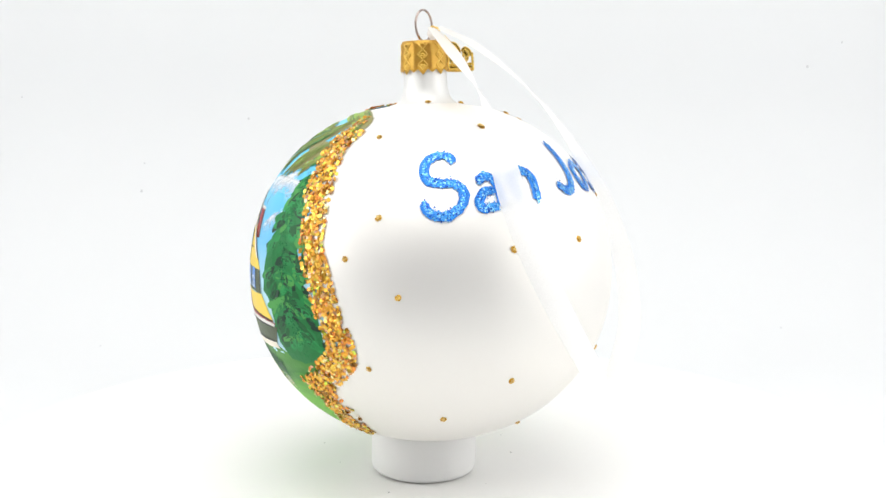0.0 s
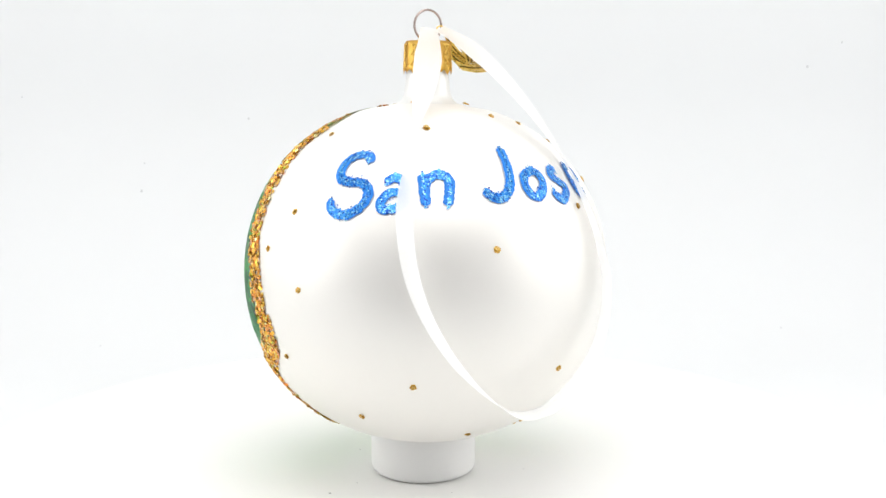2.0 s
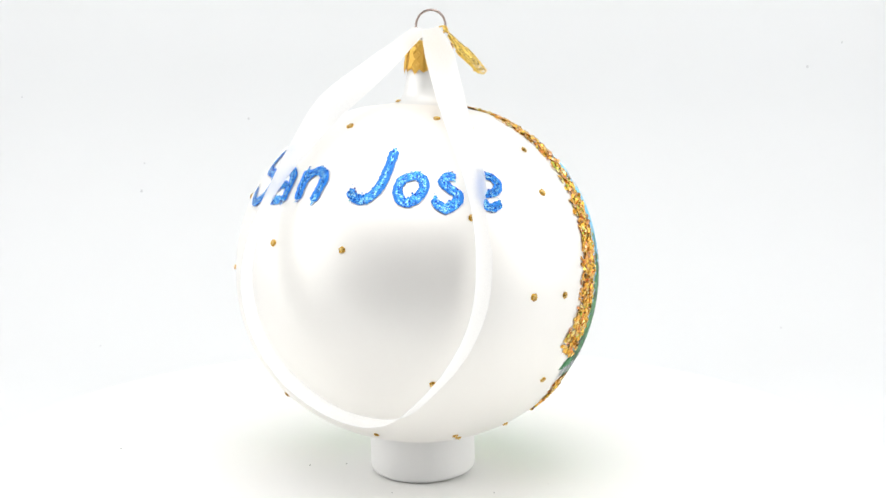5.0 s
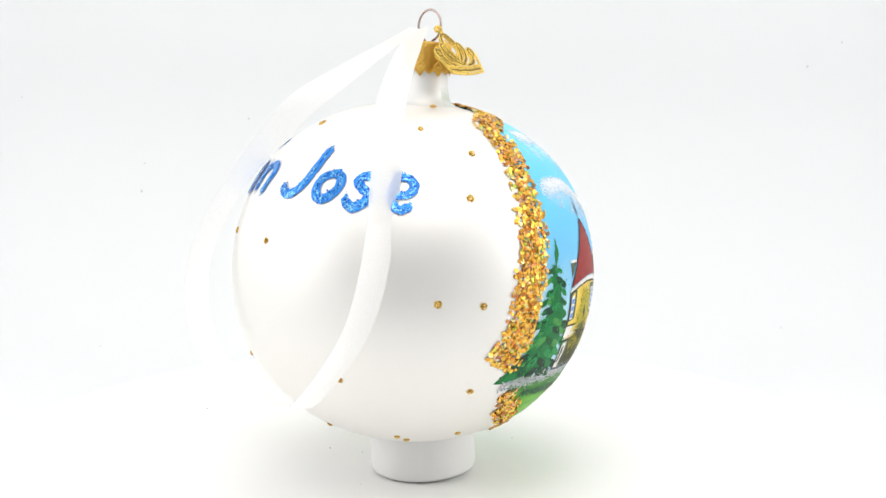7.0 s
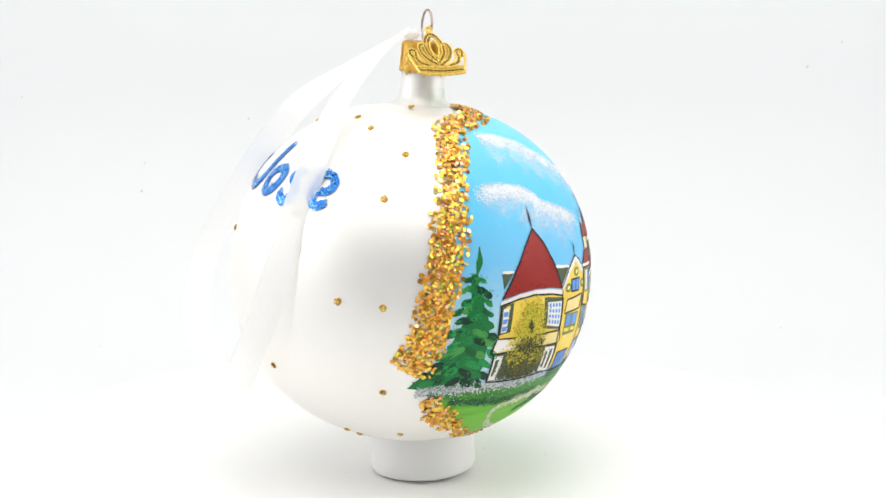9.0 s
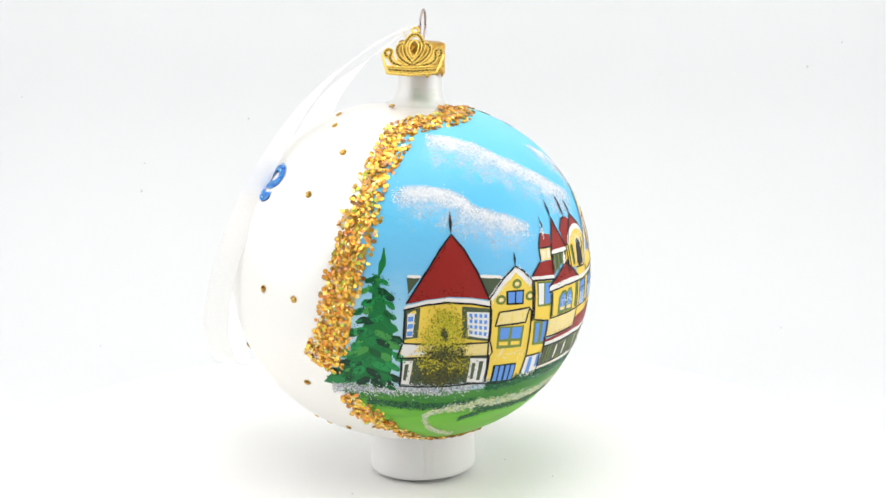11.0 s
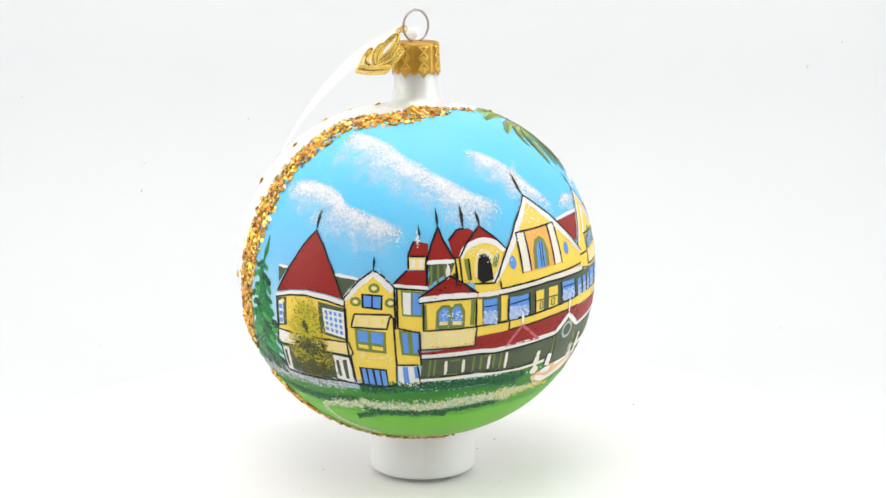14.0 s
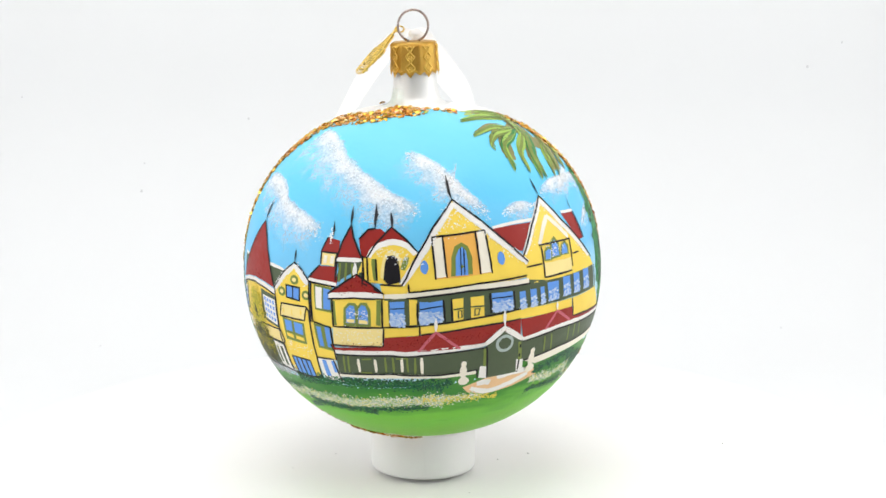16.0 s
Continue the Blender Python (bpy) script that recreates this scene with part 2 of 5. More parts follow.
def graded(name, stops, low, high, streak=3.0, amount=0.25, rough=0.42):
    """Paint blended from one tone to the next up the ball, with soft brush streaks along it."""
    m = bpy.data.materials.new(name)
    m.use_nodes = True
    t = m.node_tree
    b = t.nodes["Principled BSDF"]
    tc = t.nodes.new("ShaderNodeTexCoord")
    sep = t.nodes.new("ShaderNodeSeparateXYZ")
    t.links.new(tc.outputs["Object"], sep.inputs[0])
    mp = t.nodes.new("ShaderNodeMapping")
    mp.inputs["Scale"].default_value = (30, 30, 30 * streak)
    t.links.new(tc.outputs["Object"], mp.inputs["Vector"])
    n = t.nodes.new("ShaderNodeTexNoise")
    n.inputs["Scale"].default_value, n.inputs["Detail"].default_value = 2.0, 5
    t.links.new(mp.outputs[0], n.inputs["Vector"])
    r = t.nodes.new("ShaderNodeMapRange")
    r.inputs["From Min"].default_value, r.inputs["From Max"].default_value = low, high
    t.links.new(sep.outputs["Z"], r.inputs["Value"])
    ad = t.nodes.new("ShaderNodeMath")
    ad.operation = "MULTIPLY_ADD"
    ad.inputs[1].default_value, ad.inputs[2].default_value = amount, -amount / 2
    t.links.new(n.outputs["Fac"], ad.inputs[0])
    su = t.nodes.new("ShaderNodeMath")
    t.links.new(r.outputs[0], su.inputs[0])
    t.links.new(ad.outputs[0], su.inputs[1])
    ramp = t.nodes.new("ShaderNodeValToRGB")
    e = ramp.color_ramp.elements
    for i, (pos, c) in enumerate(stops):
        k = e[i] if i < 2 else e.new(pos)
        k.position, k.color = pos, (*c, 1)
    t.links.new(su.outputs[0], ramp.inputs[0])
    t.links.new(ramp.outputs[0], b.inputs["Base Color"])
    b.inputs["Roughness"].default_value = rough
    b.inputs["Specular IOR Level"].default_value = 0.22
    bp = t.nodes.new("ShaderNodeBump")
    bp.inputs["Strength"].default_value, bp.inputs["Distance"].default_value = 0.15, 0.0003
    n3 = t.nodes.new("ShaderNodeTexNoise")
    n3.inputs["Scale"].default_value = 700
    t.links.new(tc.outputs["Object"], n3.inputs["Vector"])
    t.links.new(n3.outputs["Fac"], bp.inputs["Height"])
    t.links.new(bp.outputs["Normal"], b.inputs["Normal"])
    return m


SKY = graded("sky_blue_paint", [(0.0, (0.52, 0.79, 0.9)), (0.3, (0.18, 0.55, 0.87)), (0.6, (0.13, 0.57, 0.88)), (1.0, (0.19, 0.65, 0.88))], -0.004, 0.044, 2.0, 0.3)
# the lawn's lowest tones are lightened to stand for light bounced off the floor
LAWN = graded("lawn_green_paint", [(0.0, (0.2, 0.5, 0.035)), (0.45, (0.17, 0.52, 0.045)), (0.7, (0.04, 0.22, 0.03)), (1.0, (0.1, 0.32, 0.06))], -0.043, -0.014, 5.0, 0.5)


def blended_white():
    """White paint worked wet into the sky: it thins out towards its feathered edge."""
    m = bpy.data.materials.new("blended_cloud_paint")
    m.use_nodes = True
    t = m.node_tree
    b = t.nodes["Principled BSDF"]
    b.inputs["Base Color"].default_value, b.inputs["Roughness"].default_value = (0.9, 0.92, 0.94, 1), 0.45
    at, tc, n, n2, ad, mr = (t.nodes.new(k) for k in ("ShaderNodeAttribute", "ShaderNodeTexCoord", "ShaderNodeTexNoise", "ShaderNodeTexNoise", "ShaderNodeMath", "ShaderNodeMapRange"))
    at.attribute_name = "thickness"
    n.inputs["Scale"].default_value, n.inputs["Detail"].default_value = 260, 6
    n2.inputs["Scale"].default_value, n2.inputs["Detail"].default_value = 1500, 3
    for k in (n, n2):
        t.links.new(tc.outputs["Object"], k.inputs["Vector"])
    mu = t.nodes.new("ShaderNodeMath")
    t.links.new(n.outputs["Fac"], mu.inputs[0])
    t.links.new(n2.outputs["Fac"], mu.inputs[1])
    ad.operation = "MULTIPLY_ADD"
    t.links.new(mu.outputs[0], ad.inputs[0])
    ad.inputs[1].default_value = 0.9
    t.links.new(at.outputs["Fac"], ad.inputs[2])
    mr.interpolation_type = "SMOOTHSTEP"
    mr.inputs["From Min"].default_value, mr.inputs["From Max"].default_value = 0.95, 2.25
    t.links.new(ad.outputs[0], mr.inputs["Value"])
    t.links.new(mr.outputs[0], b.inputs["Alpha"])
    return m


BLENDED = blended_white()


def soft_cloud(parent, run, width, coat):
    """One feathered brush pull of white, full near its upper edge and fading below."""
    path = bezier_path(run, 1.2)
    n = len(path)
    bm = bmesh.new()
    lay = bm.verts.layers.float.new("thickness")
    rows = []
    for i, (a, b) in enumerate(path):
        p, q = path[max(i - 1, 0)], path[min(i + 1, n - 1)]
        c = max(0.25, math.cos(math.radians(b)))
        dx, dy = (q[0] - p[0]) * c, q[1] - p[1]
        d = math.hypot(dx, dy) or 1
        end = min(1, min(i, n - 1 - i) / 6.0) ** 0.7
        row = []
        for off, th in ((0.6, 0.0), (0.38, 0.7), (0.1, 1.0), (-0.35, 0.86), (-0.7, 0.74), (-1.0, 0.62), (-1.4, 0.5), (-1.9, 0.38), (-2.5, 0.18), (-3.1, 0.0)):
            o = off * width * (1 + 0.3 * noise.noise(Vector((a * 0.3, b * 0.3, off))))
            v = bm.verts.new(on_ball(a - dy / d * o / c, b + dx / d * o, coat * COAT))
            v[lay] = th * end
            row.append(v)
        rows.append(row)
    for r, s in zip(rows, rows[1:]):
        for k in range(len(r) - 1):
            bm.faces.new((r[k], r[k + 1], s[k + 1], s[k]))
    bm.normal_update()
    for f in bm.faces:
        if f.normal.dot(f.calc_center_median()) < 0:
            f.normal_flip()
    return part("cloud", bm, BLENDED, parent, "feathered white cloud")


def wobble(lon, lat, much=0.16):
    """The unsteady edge of a brush stroke."""
    v = noise.noise_vector(Vector((lon * 0.55, lat * 0.55, 3.1)))
    return lon + v.x * much, lat + v.y * much


def fill_mesh(pts, coat, step=3.2, shaky=0.16):
    """A filled outline of (longitude, latitude) corners, laid on the glass."""
    f = bmesh.new()
    dense = []
    for (a, b), (c, d) in zip(pts, pts[1:] + pts[:1]):
        k = max(1, int(math.hypot(c - a, d - b) / step + 0.5))
        dense += [(a + (c - a) * i / k, b + (d - b) * i / k) for i in range(k)]
    f.faces.new([f.verts.new((*wobble(a, b, shaky), 0)) for a, b in dense])
    bmesh.ops.triangulate(f, faces=f.faces[:])
    for _ in range(5):
        long = [e for e in f.edges if e.calc_length() > step * 1.6]
        if not long:
            break
        bmesh.ops.subdivide_edges(f, edges=long, cuts=1)
        bmesh.ops.triangulate(f, faces=f.faces[:])
    for v in f.verts:
        v.co = on_ball(v.co.x, v.co.y, coat * COAT)
    f.normal_update()
    for face in f.faces:
        if face.normal.dot(face.calc_center_median()) < 0:
            face.normal_flip()
    return f


def fill(parent, name, mat, coat, pts, label="", shaky=0.16):
    return part(name, fill_mesh(pts, coat, shaky=shaky), mat, parent, label)


def bezier_path(pts, step=0.8):
    """A smooth run through the points, evenly sampled."""
    out = []
    n = len(pts)
    for i in range(n - 1):
        p0, p1, p2, p3 = pts[max(i - 1, 0)], pts[i], pts[i + 1], pts[min(i + 2, n - 1)]
        k = max(2, int(math.dist(p1, p2) / step + 0.5))
        for j in range(k):
            t = j / k
            out.append(tuple(0.5 * (2 * b + (c - a) * t + (2 * a - 5 * b + 4 * c - d) * t * t + (3 * b - a - 3 * c + d) * t ** 3) for a, b, c, d in zip(p0, p1, p2, p3)))
    return out + [tuple(pts[-1])]


def stroke_into(bm, pts, width, coat, smooth=False, taper=0.25, round_ends=False):
    """One brush line into bm, its width in degrees, thinning a little towards its ends."""
    if smooth:
        path = bezier_path(pts)
    else:
        path = []
        for p, q in zip(pts, pts[1:]):
            k = max(1, int(math.dist(p, q) / 1.6 + 0.5))
            path += [(p[0] + (q[0] - p[0]) * i / k, p[1] + (q[1] - p[1]) * i / k) for i in range(k)]
        path.append(pts[-1])
    n = len(path)
    rows = []
    for i, (a, b) in enumerate(path):
        p, q = path[max(i - 1, 0)], path[min(i + 1, n - 1)]
        c = math.cos(math.radians(b))
        dx, dy = (q[0] - p[0]) * c, q[1] - p[1]
        d = math.hypot(dx, dy) or 1
        s = min(i, n - 1 - i) / max(1, n - 1)
        w = width * 0.5 * (1 - taper + taper * min(1, s * (6 if taper < 0.5 else 2.4))) * (1 + 0.25 * noise.noise(Vector((a * 0.9, b * 0.9, 7))))
        if round_ends and i in (0, n - 1):
            w *= 0.55
        a, b = wobble(a, b, 0.1)
        rows.append([bm.verts.new(on_ball(a + sgn * -dy / d * w / max(c, 0.2), b + sgn * dx / d * w, coat * COAT)) for sgn in (1, -1)])
    for r, s in zip(rows, rows[1:]):
        f = bm.faces.new((r[0], r[1], s[1], s[0]))
        f.normal_update()
        if f.normal.dot(f.calc_center_median()) < 0:
            f.normal_flip()


def strokes(parent, name, mat, coat, width, lines, smooth=False, label=""):
    bm = bmesh.new()
    for pts in lines:
        if len(pts) > 1:
            stroke_into(bm, pts, width, coat, smooth, 0.85 if name in ("spire", "finial", "frond", "tip") else 0.25)
    return part(name, bm, mat, parent, label)


def dabs(parent, name, mat, coat, spots, label="", sides=7, kind="stuff"):
    """Many small brush dabs: (longitude, latitude, length, width, direction) in degrees."""
    verts, faces = [], []
    rnd = random.Random(len(spots))
    fine = 0.68 if "glitter" in name else 1.0
    low, high = (0.8, 1.15) if kind == "stuff" else (0.96, 1.04)
    for lon, lat, ln, wd, ang in spots:
        base, ln, wd = len(verts), ln * fine, wd * fine
        c, s, k = math.cos(math.radians(ang)), math.sin(math.radians(ang)), max(0.2, math.cos(math.radians(lat)))
        lift = (coat + rnd.random() * 1.2) * COAT
        for i in range(sides):
            t = 2 * math.pi * i / sides
            u, v = math.cos(t) * ln / 2 * rnd.uniform(low, high), math.sin(t) * wd / 2 * rnd.uniform(low, high)
            verts.append(on_ball(lon + (u * c - v * s) / k, lat + u * s + v * c, lift))
        faces.append(tuple(range(base, base + sides)))
    me = bpy.data.meshes.new(name)
    me.from_pydata(verts, [], faces)
    me.materials.append(mat)
    ob = new(name, me)
    ob.parent = parent
    ob["kind"] = kind
    if label:
        ob["label"] = label
    return ob


def along(path, count, spread, size, rnd, lean=0.0, squash=1.0, up=0.0):
    """Dabs scattered about a run of points; spread in degrees across it, up shifts them to one side."""
    run = bezier_path(path, 1.0)
    out = []
    for _ in range(count):
        i = rnd.random() * (len(run) - 1.001)
        a, b = run[int(i)], run[int(i) + 1]
        f = i - int(i)
        z = size * rnd.uniform(0.55, 1.3)
        out.append((a[0] + (b[0] - a[0]) * f + rnd.gauss(0, spread * 0.35), a[1] + (b[1] - a[1]) * f + rnd.gauss(up, spread), z, z * squash, lean + rnd.uniform(-40, 40)))
    return out


# ---- the painted view ----
def outlined(parent, coat, width, lines):
    return strokes(parent, "outline", BLACK, coat, width, lines, label="thin black brush outline")


def pane(parent, coat, pts, mat=None, label="blue painted window pane"):
    return fill(parent, "window", mat or BLUE, coat, pts, label, 0.08)


def paint_sky():
    edge = [(132.8, 76.7), (62.2, 63.6), (54.4, 49.7), (52, 40.8), (50.8, 32.9), (49.9, 23.4), (48.3, 14.9), (46.6, 6.4), (45.5, -3.1), (43.6, -13.2), (40.7, -20.9)]
    edge += [(58.2, -26), (85.5, -27), (115.4, -26), (145.3, -24), (175.1, -22), (206.1, -22)]
    edge += [(241.1, -20.2), (239.9, -13.4), (239, -6.3), (237.6, -0.1), (235.6, 5), (234.8, 5.1), (231.6, 13.6), (232, 19.4), (231.4, 25.3), (231.1, 32.7), (229.6, 39.4), (228.7, 48.7), (229.6, 56.2)]
    edge += [(187, 72.4), (163.3, 76.5), (126.1, 78), (130.6, 79.7), (95.9, 77.9), (122.6, 77), (92.6, 73.9)]
    sky = part("painted_sky", fill_mesh(edge, 1.6, 2.0, 0.4), SKY, ornament, "blended sky-blue brush paint")
    rnd = random.Random(4)
    for run, w, n in (([(59.1, 36.4), (73.3, 37.7), (83, 34.7), (86.3, 31.8), (96.9, 28.5), (107.4, 24.8)], 2.6, 900), ([(71.1, 58.7), (91, 55.7), (106.1, 48.2), (119.2, 41.9), (130.1, 35.5), (140, 32)], 3.0, 1000),
                      ([(134.5, 51.9), (145.7, 46.8), (153.4, 39.5), (152, 39.9), (157.9, 34.2), (162.7, 28.7)], 2.2, 620), ([(167.6, 28.8), (174.4, 30.3), (181.8, 29.2)], 1.6, 240), ([(186.4, 32.6), (198.3, 35.3), (222.2, 33.3)], 1.4, 220),
                      ([(195.8, 30.6), (203.8, 34.9), (215.5, 37.9)], 1.3, 160), ([(202.4, 18.8), (208.8, 22.2), (214.9, 24.2)], 1.1, 120)):
        soft_cloud(sky, run, w * 1.6, 2.5)
        dabs(sky, "cloud_stipple", CLOUD, 3.2, along(run, int(n * 0.4), w * 0.5, 0.36, rnd, 0, 0.8, -w * 0.25), "fine white sponge dots")
        dabs(sky, "glitter", SILVERLEAF, 4.4, along(run, n // 6, w * 0.4, 0.6, rnd, 0, 1.0, -w * 0.15), "loose white glitter", 6)
    return sky


def paint_lawn():
    edge = [(40.9, -23.6), (49.4, -22.4)] + [(56.3, -25), (85.5, -26), (115.4, -25), (145.3, -21), (175.1, -17.5), (200, -16)] + [(212.1, -19.9), (224.1, -22.5), (234.8, -20.1), (229.2, -26.1), (227.1, -32.2), (228.9, -42.3), (223.3, -56)]
    edge += [(153.3, -59.3), (134, -59), (131, -59.6), (119.4, -56.4), (100, -59.6), (86.4, -60.6), (70.7, -53.7), (62.9, -47.1), (56.6, -42.1), (49.1, -37), (55.1, -38.7), (47.6, -30.3)]
    lawn = fill(ornament, "painted_lawn", LAWN, 2.6, edge, "green lawn brushed in soft bands, its foot lightened for floor bounce", 0.5)
    rnd = random.Random(9)
    dabs(lawn, "flower_band", LILAC, 3.6, along([(43, -27.2), (56.6, -25.9), (67, -25.3), (76, -25.3), (86.7, -24.4), (93, -23)], 1980, 1.1, 0.46, rnd), "stippled lilac and white flowers")
    dabs(lawn, "hedge", HEDGE, 3.8, along([(54.4, -31.4), (67, -32.3), (78.9, -32.5), (90.4, -30.8)], 924, 0.8, 0.56, rnd), "dark green stippled grass edge")
    dabs(lawn, "hedge", HEDGE, 3.8, along([(93.2, -25.5), (101.9, -25), (113.3, -23.6), (126.4, -23), (145, -25.5)], 1144, 0.8, 0.56, rnd), "dark green stippled grass edge")
    dabs(lawn, "hedge", HEDGE, 3.8, along([(93.1, -24.7), (105.9, -23.6), (119.1, -23.5), (129.4, -23.3), (140.6, -22.9), (147.9, -23.4)], 1540, 0.9, 0.56, rnd), "dark green stippled grass edge")
    dabs(lawn, "hedge", HEDGE, 3.8, along([(177.3, -24.1), (185.5, -22.9), (195.8, -21.8)], 572, 1.0, 0.62, rnd), "dark green stippled grass edge")
    dabs(lawn, "hedge", HEDGE, 3.8, along([(195, -24.3), (201.2, -26.1), (208.3, -27.9)], 528, 1.5, 0.62, rnd), "dark green stippled grass edge")
    dabs(lawn, "flower_border", FLOWERS, 3.8, along([(92.1, -32.9), (103.3, -33.6), (115.4, -33.2), (128.2, -30.8), (145.1, -32)], 1980, 1.0, 0.46, rnd), "pale stippled flower border")
    dabs(lawn, "flower_border", FLOWERS, 3.8, along([(81.6, -33.9), (101.4, -32.5), (116.6, -32.3), (129.6, -31.7), (140.4, -29.8), (148.2, -30.4), (158.4, -29.5)], 2420, 1.1, 0.50, rnd), "pale stippled flower border")
    dabs(lawn, "flower_border", FLOWERS, 3.8, along([(73.9, -38.1), (76.2, -43.6), (81, -48.5), (91.4, -53)], 924, 0.9, 0.50, rnd), "pale stippled flower border")
    dabs(lawn, "flower_border", FLOWERS, 3.8, along([(73.9, -38.1), (77.8, -35), (85.9, -33.1), (93.5, -31.9), (90.5, -34.1)], 1100, 0.8, 0.46, rnd), "pale stippled flower border")
    dabs(lawn, "flower_border", FLOWERS, 3.8, along([(176.6, -27.7), (186.1, -28.7), (197.2, -27.7)], 572, 1.0, 0.56, rnd), "pale stippled flower border")
    dabs(lawn, "flower_border", FLOWERS, 3.8, along([(196.7, -29.9), (199.1, -33.1), (207.2, -33.4)], 440, 1.2, 0.56, rnd), "pale stippled flower border")
    dabs(lawn, "hedge", HEDGE, 4.2, along([(88.1, -40.2), (97.2, -36.8), (108.1, -35.5), (121.1, -37)], 792, 0.7, 0.56, rnd), "dark green stippled grass edge")
    dabs(lawn, "hedge", HEDGE, 4.2, along([(91.9, -34.1), (104.2, -36.4), (119, -35.4), (132.3, -34.5), (140.2, -33.6)], 924, 0.7, 0.56, rnd), "dark green stippled grass edge")
    dabs(lawn, "hedge", HEDGE, 4.2, along([(176.9, -32.8), (186.3, -32.8), (194.6, -33.7), (201.8, -31.9)], 440, 0.7, 0.56, rnd), "dark green stippled grass edge")
    dabs(lawn, "glitter", SILVERLEAF, 5.6, along([(42.2, -28.4), (66.8, -26.3), (86.7, -25.4)], 260, 1.4, 0.5, rnd), "loose white glitter", 6)
    dabs(lawn, "glitter", GREENFLAKE, 5.6, along([(93.2, -26), (113.4, -24.1), (138.3, -24.4)], 300, 0.8, 0.5, rnd), "loose green glitter", 6)
    dabs(lawn, "flower_border", island_paint("yellow_flower_paint", [(0.85, 0.7, 0.08), (0.75, 0.62, 0.1), (0.5, 0.6, 0.08)], 0.45), 4.0, along([(138.9, -30.3), (148.4, -30.6), (157.3, -30.9), (164.5, -31.8)], 420, 0.7, 0.5, rnd), "yellow stippled flowers by the path")
    fill(lawn, "path", PEACH, 5.0, [(151.5, -25.7), (159.4, -22.9), (166.7, -22.4), (176.3, -22.8), (178.4, -25.9), (169.6, -28.7), (159.8, -29.9), (153.2, -28.2)], "peach sand path to the door")
    strokes(lawn, "path_light", WHITE, 5.6, 2.0, [[(154.2, -26.6), (160.4, -28.7), (168.0, -27.0), (174.5, -24.5)], [(156.1, -25.0), (158.5, -24.7), (160.6, -25.1)], [(162.7, -23.5), (168.0, -22.9), (173.5, -22.9)]], True, "white highlights on the path")


def paint_tower():
    t = fill(ornament, "painted_tower", YELLOW, 4, [(65.4, 2), (71.9, 3.7), (77.7, 4.4), (84.7, 4.2), (90.6, 2.9), (91.2, -11.4), (77, -9.9), (65.5, -8.7)], "round yellow tower with a brick-red cone roof")
    fill(t, "roof", RED, 5, [(78.5, 24.6), (82.1, 20.3), (86.4, 12.9), (89.9, 4.8), (84.6, 5.8), (77.6, 6.1), (71.8, 5.2), (65.9, 3.7), (70.1, 11.5), (74.8, 19.6)], "brick-red cone roof")
    fill(t, "eave", WHITE, 6, [(65.6, 3.1), (71.8, 5), (77.6, 5.8), (84.6, 5.5), (90.1, 4.3), (90.1, 2.8), (84.7, 3.8), (77.7, 4.4), (71.9, 3.7), (65.2, 1.8)], "white painted eave")
    fill(t, "lower_wall", OLIVE, 4, [(65.2, -13.6), (78.2, -12.8), (91.6, -13.1), (91.9, -23.1), (79, -23.2), (64.9, -23.7)], "olive green ground storey")
    fill(t, "ledge", STRAW, 5, [(65.5, -8.6), (77, -8.4), (91.2, -8.6), (92.4, -12.2), (91.6, -13.1), (78.2, -12.7), (64, -13.5), (64.6, -11.6)], "straw-yellow ledge")
    fill(t, "ledge_light", WHITE, 5.6, [(65.1, -9), (69, -8.7), (72.2, -11.9), (65.1, -13.2)], "white highlight on the ledge")
    fill(t, "shutter", OLIVE, 5, [(65.5, 1.6), (69.9, 2.6), (69.5, -6.7), (65.7, -7.6)])
    fill(t, "shutter", OLIVE, 5, [(81.7, 3.1), (90.5, 2.1), (90.9, -8.4), (82.2, -6.9)])
    fill(t, "window", WHITE, 6, [(66.4, 0.7), (68.4, 1), (68.1, -6.5), (66.3, -6.8)], "white gridded window")
    fill(t, "window", WHITE, 6, [(83.2, 1.5), (90.1, 0.9), (90.4, -7.5), (83.9, -6.1)], "white gridded window")
    for q in ([(66.6, -0.2), (68.1, -0), (68, -1.5), (66.6, -1.7)], [(66.6, -2.5), (68.1, -2.3), (68, -3.7), (66.5, -4)], [(66.5, -4.8), (68.1, -4.6), (67.9, -6.1), (66.5, -6.3)]):
        pane(t, 7, q)
    q = [(83.2, 1.5), (90.1, 0.9), (90.4, -7.5), (83.9, -6.1)]
    for i in range(4):
        for j in range(4):
            def spot(u, v):
                return tuple((q[0][k] * (1 - u) + q[1][k] * u) * (1 - v) + (q[3][k] * (1 - u) + q[2][k] * u) * v for k in (0, 1))
            u, v = 0.1 + 0.22 * i, 0.07 + 0.23 * j
            pane(t, 7, [spot(u, v), spot(u + 0.13, v), spot(u + 0.13, v + 0.14), spot(u, v + 0.14)])
    for q in ([(65.7, -14.5), (68.6, -14.3), (67.8, -23.3), (65.3, -23.1)], [(85.6, -13.7), (91.3, -14.2), (91.2, -23.1), (85.8, -22.4)]):
        fill(t, "pillar", WHITE, 6, q, "white painted pillar")
    for q in ([(66.3, -15.8), (67.5, -15.6), (66.7, -21.7), (65.9, -21.5)], [(86.4, -15.4), (87.4, -15.4), (87.6, -21.3), (86.6, -21.3)], [(88.6, -15), (90, -15), (90, -22.1), (88.8, -21.9)]):
        fill(t, "pillar_shade", OLIVE, 7, q)
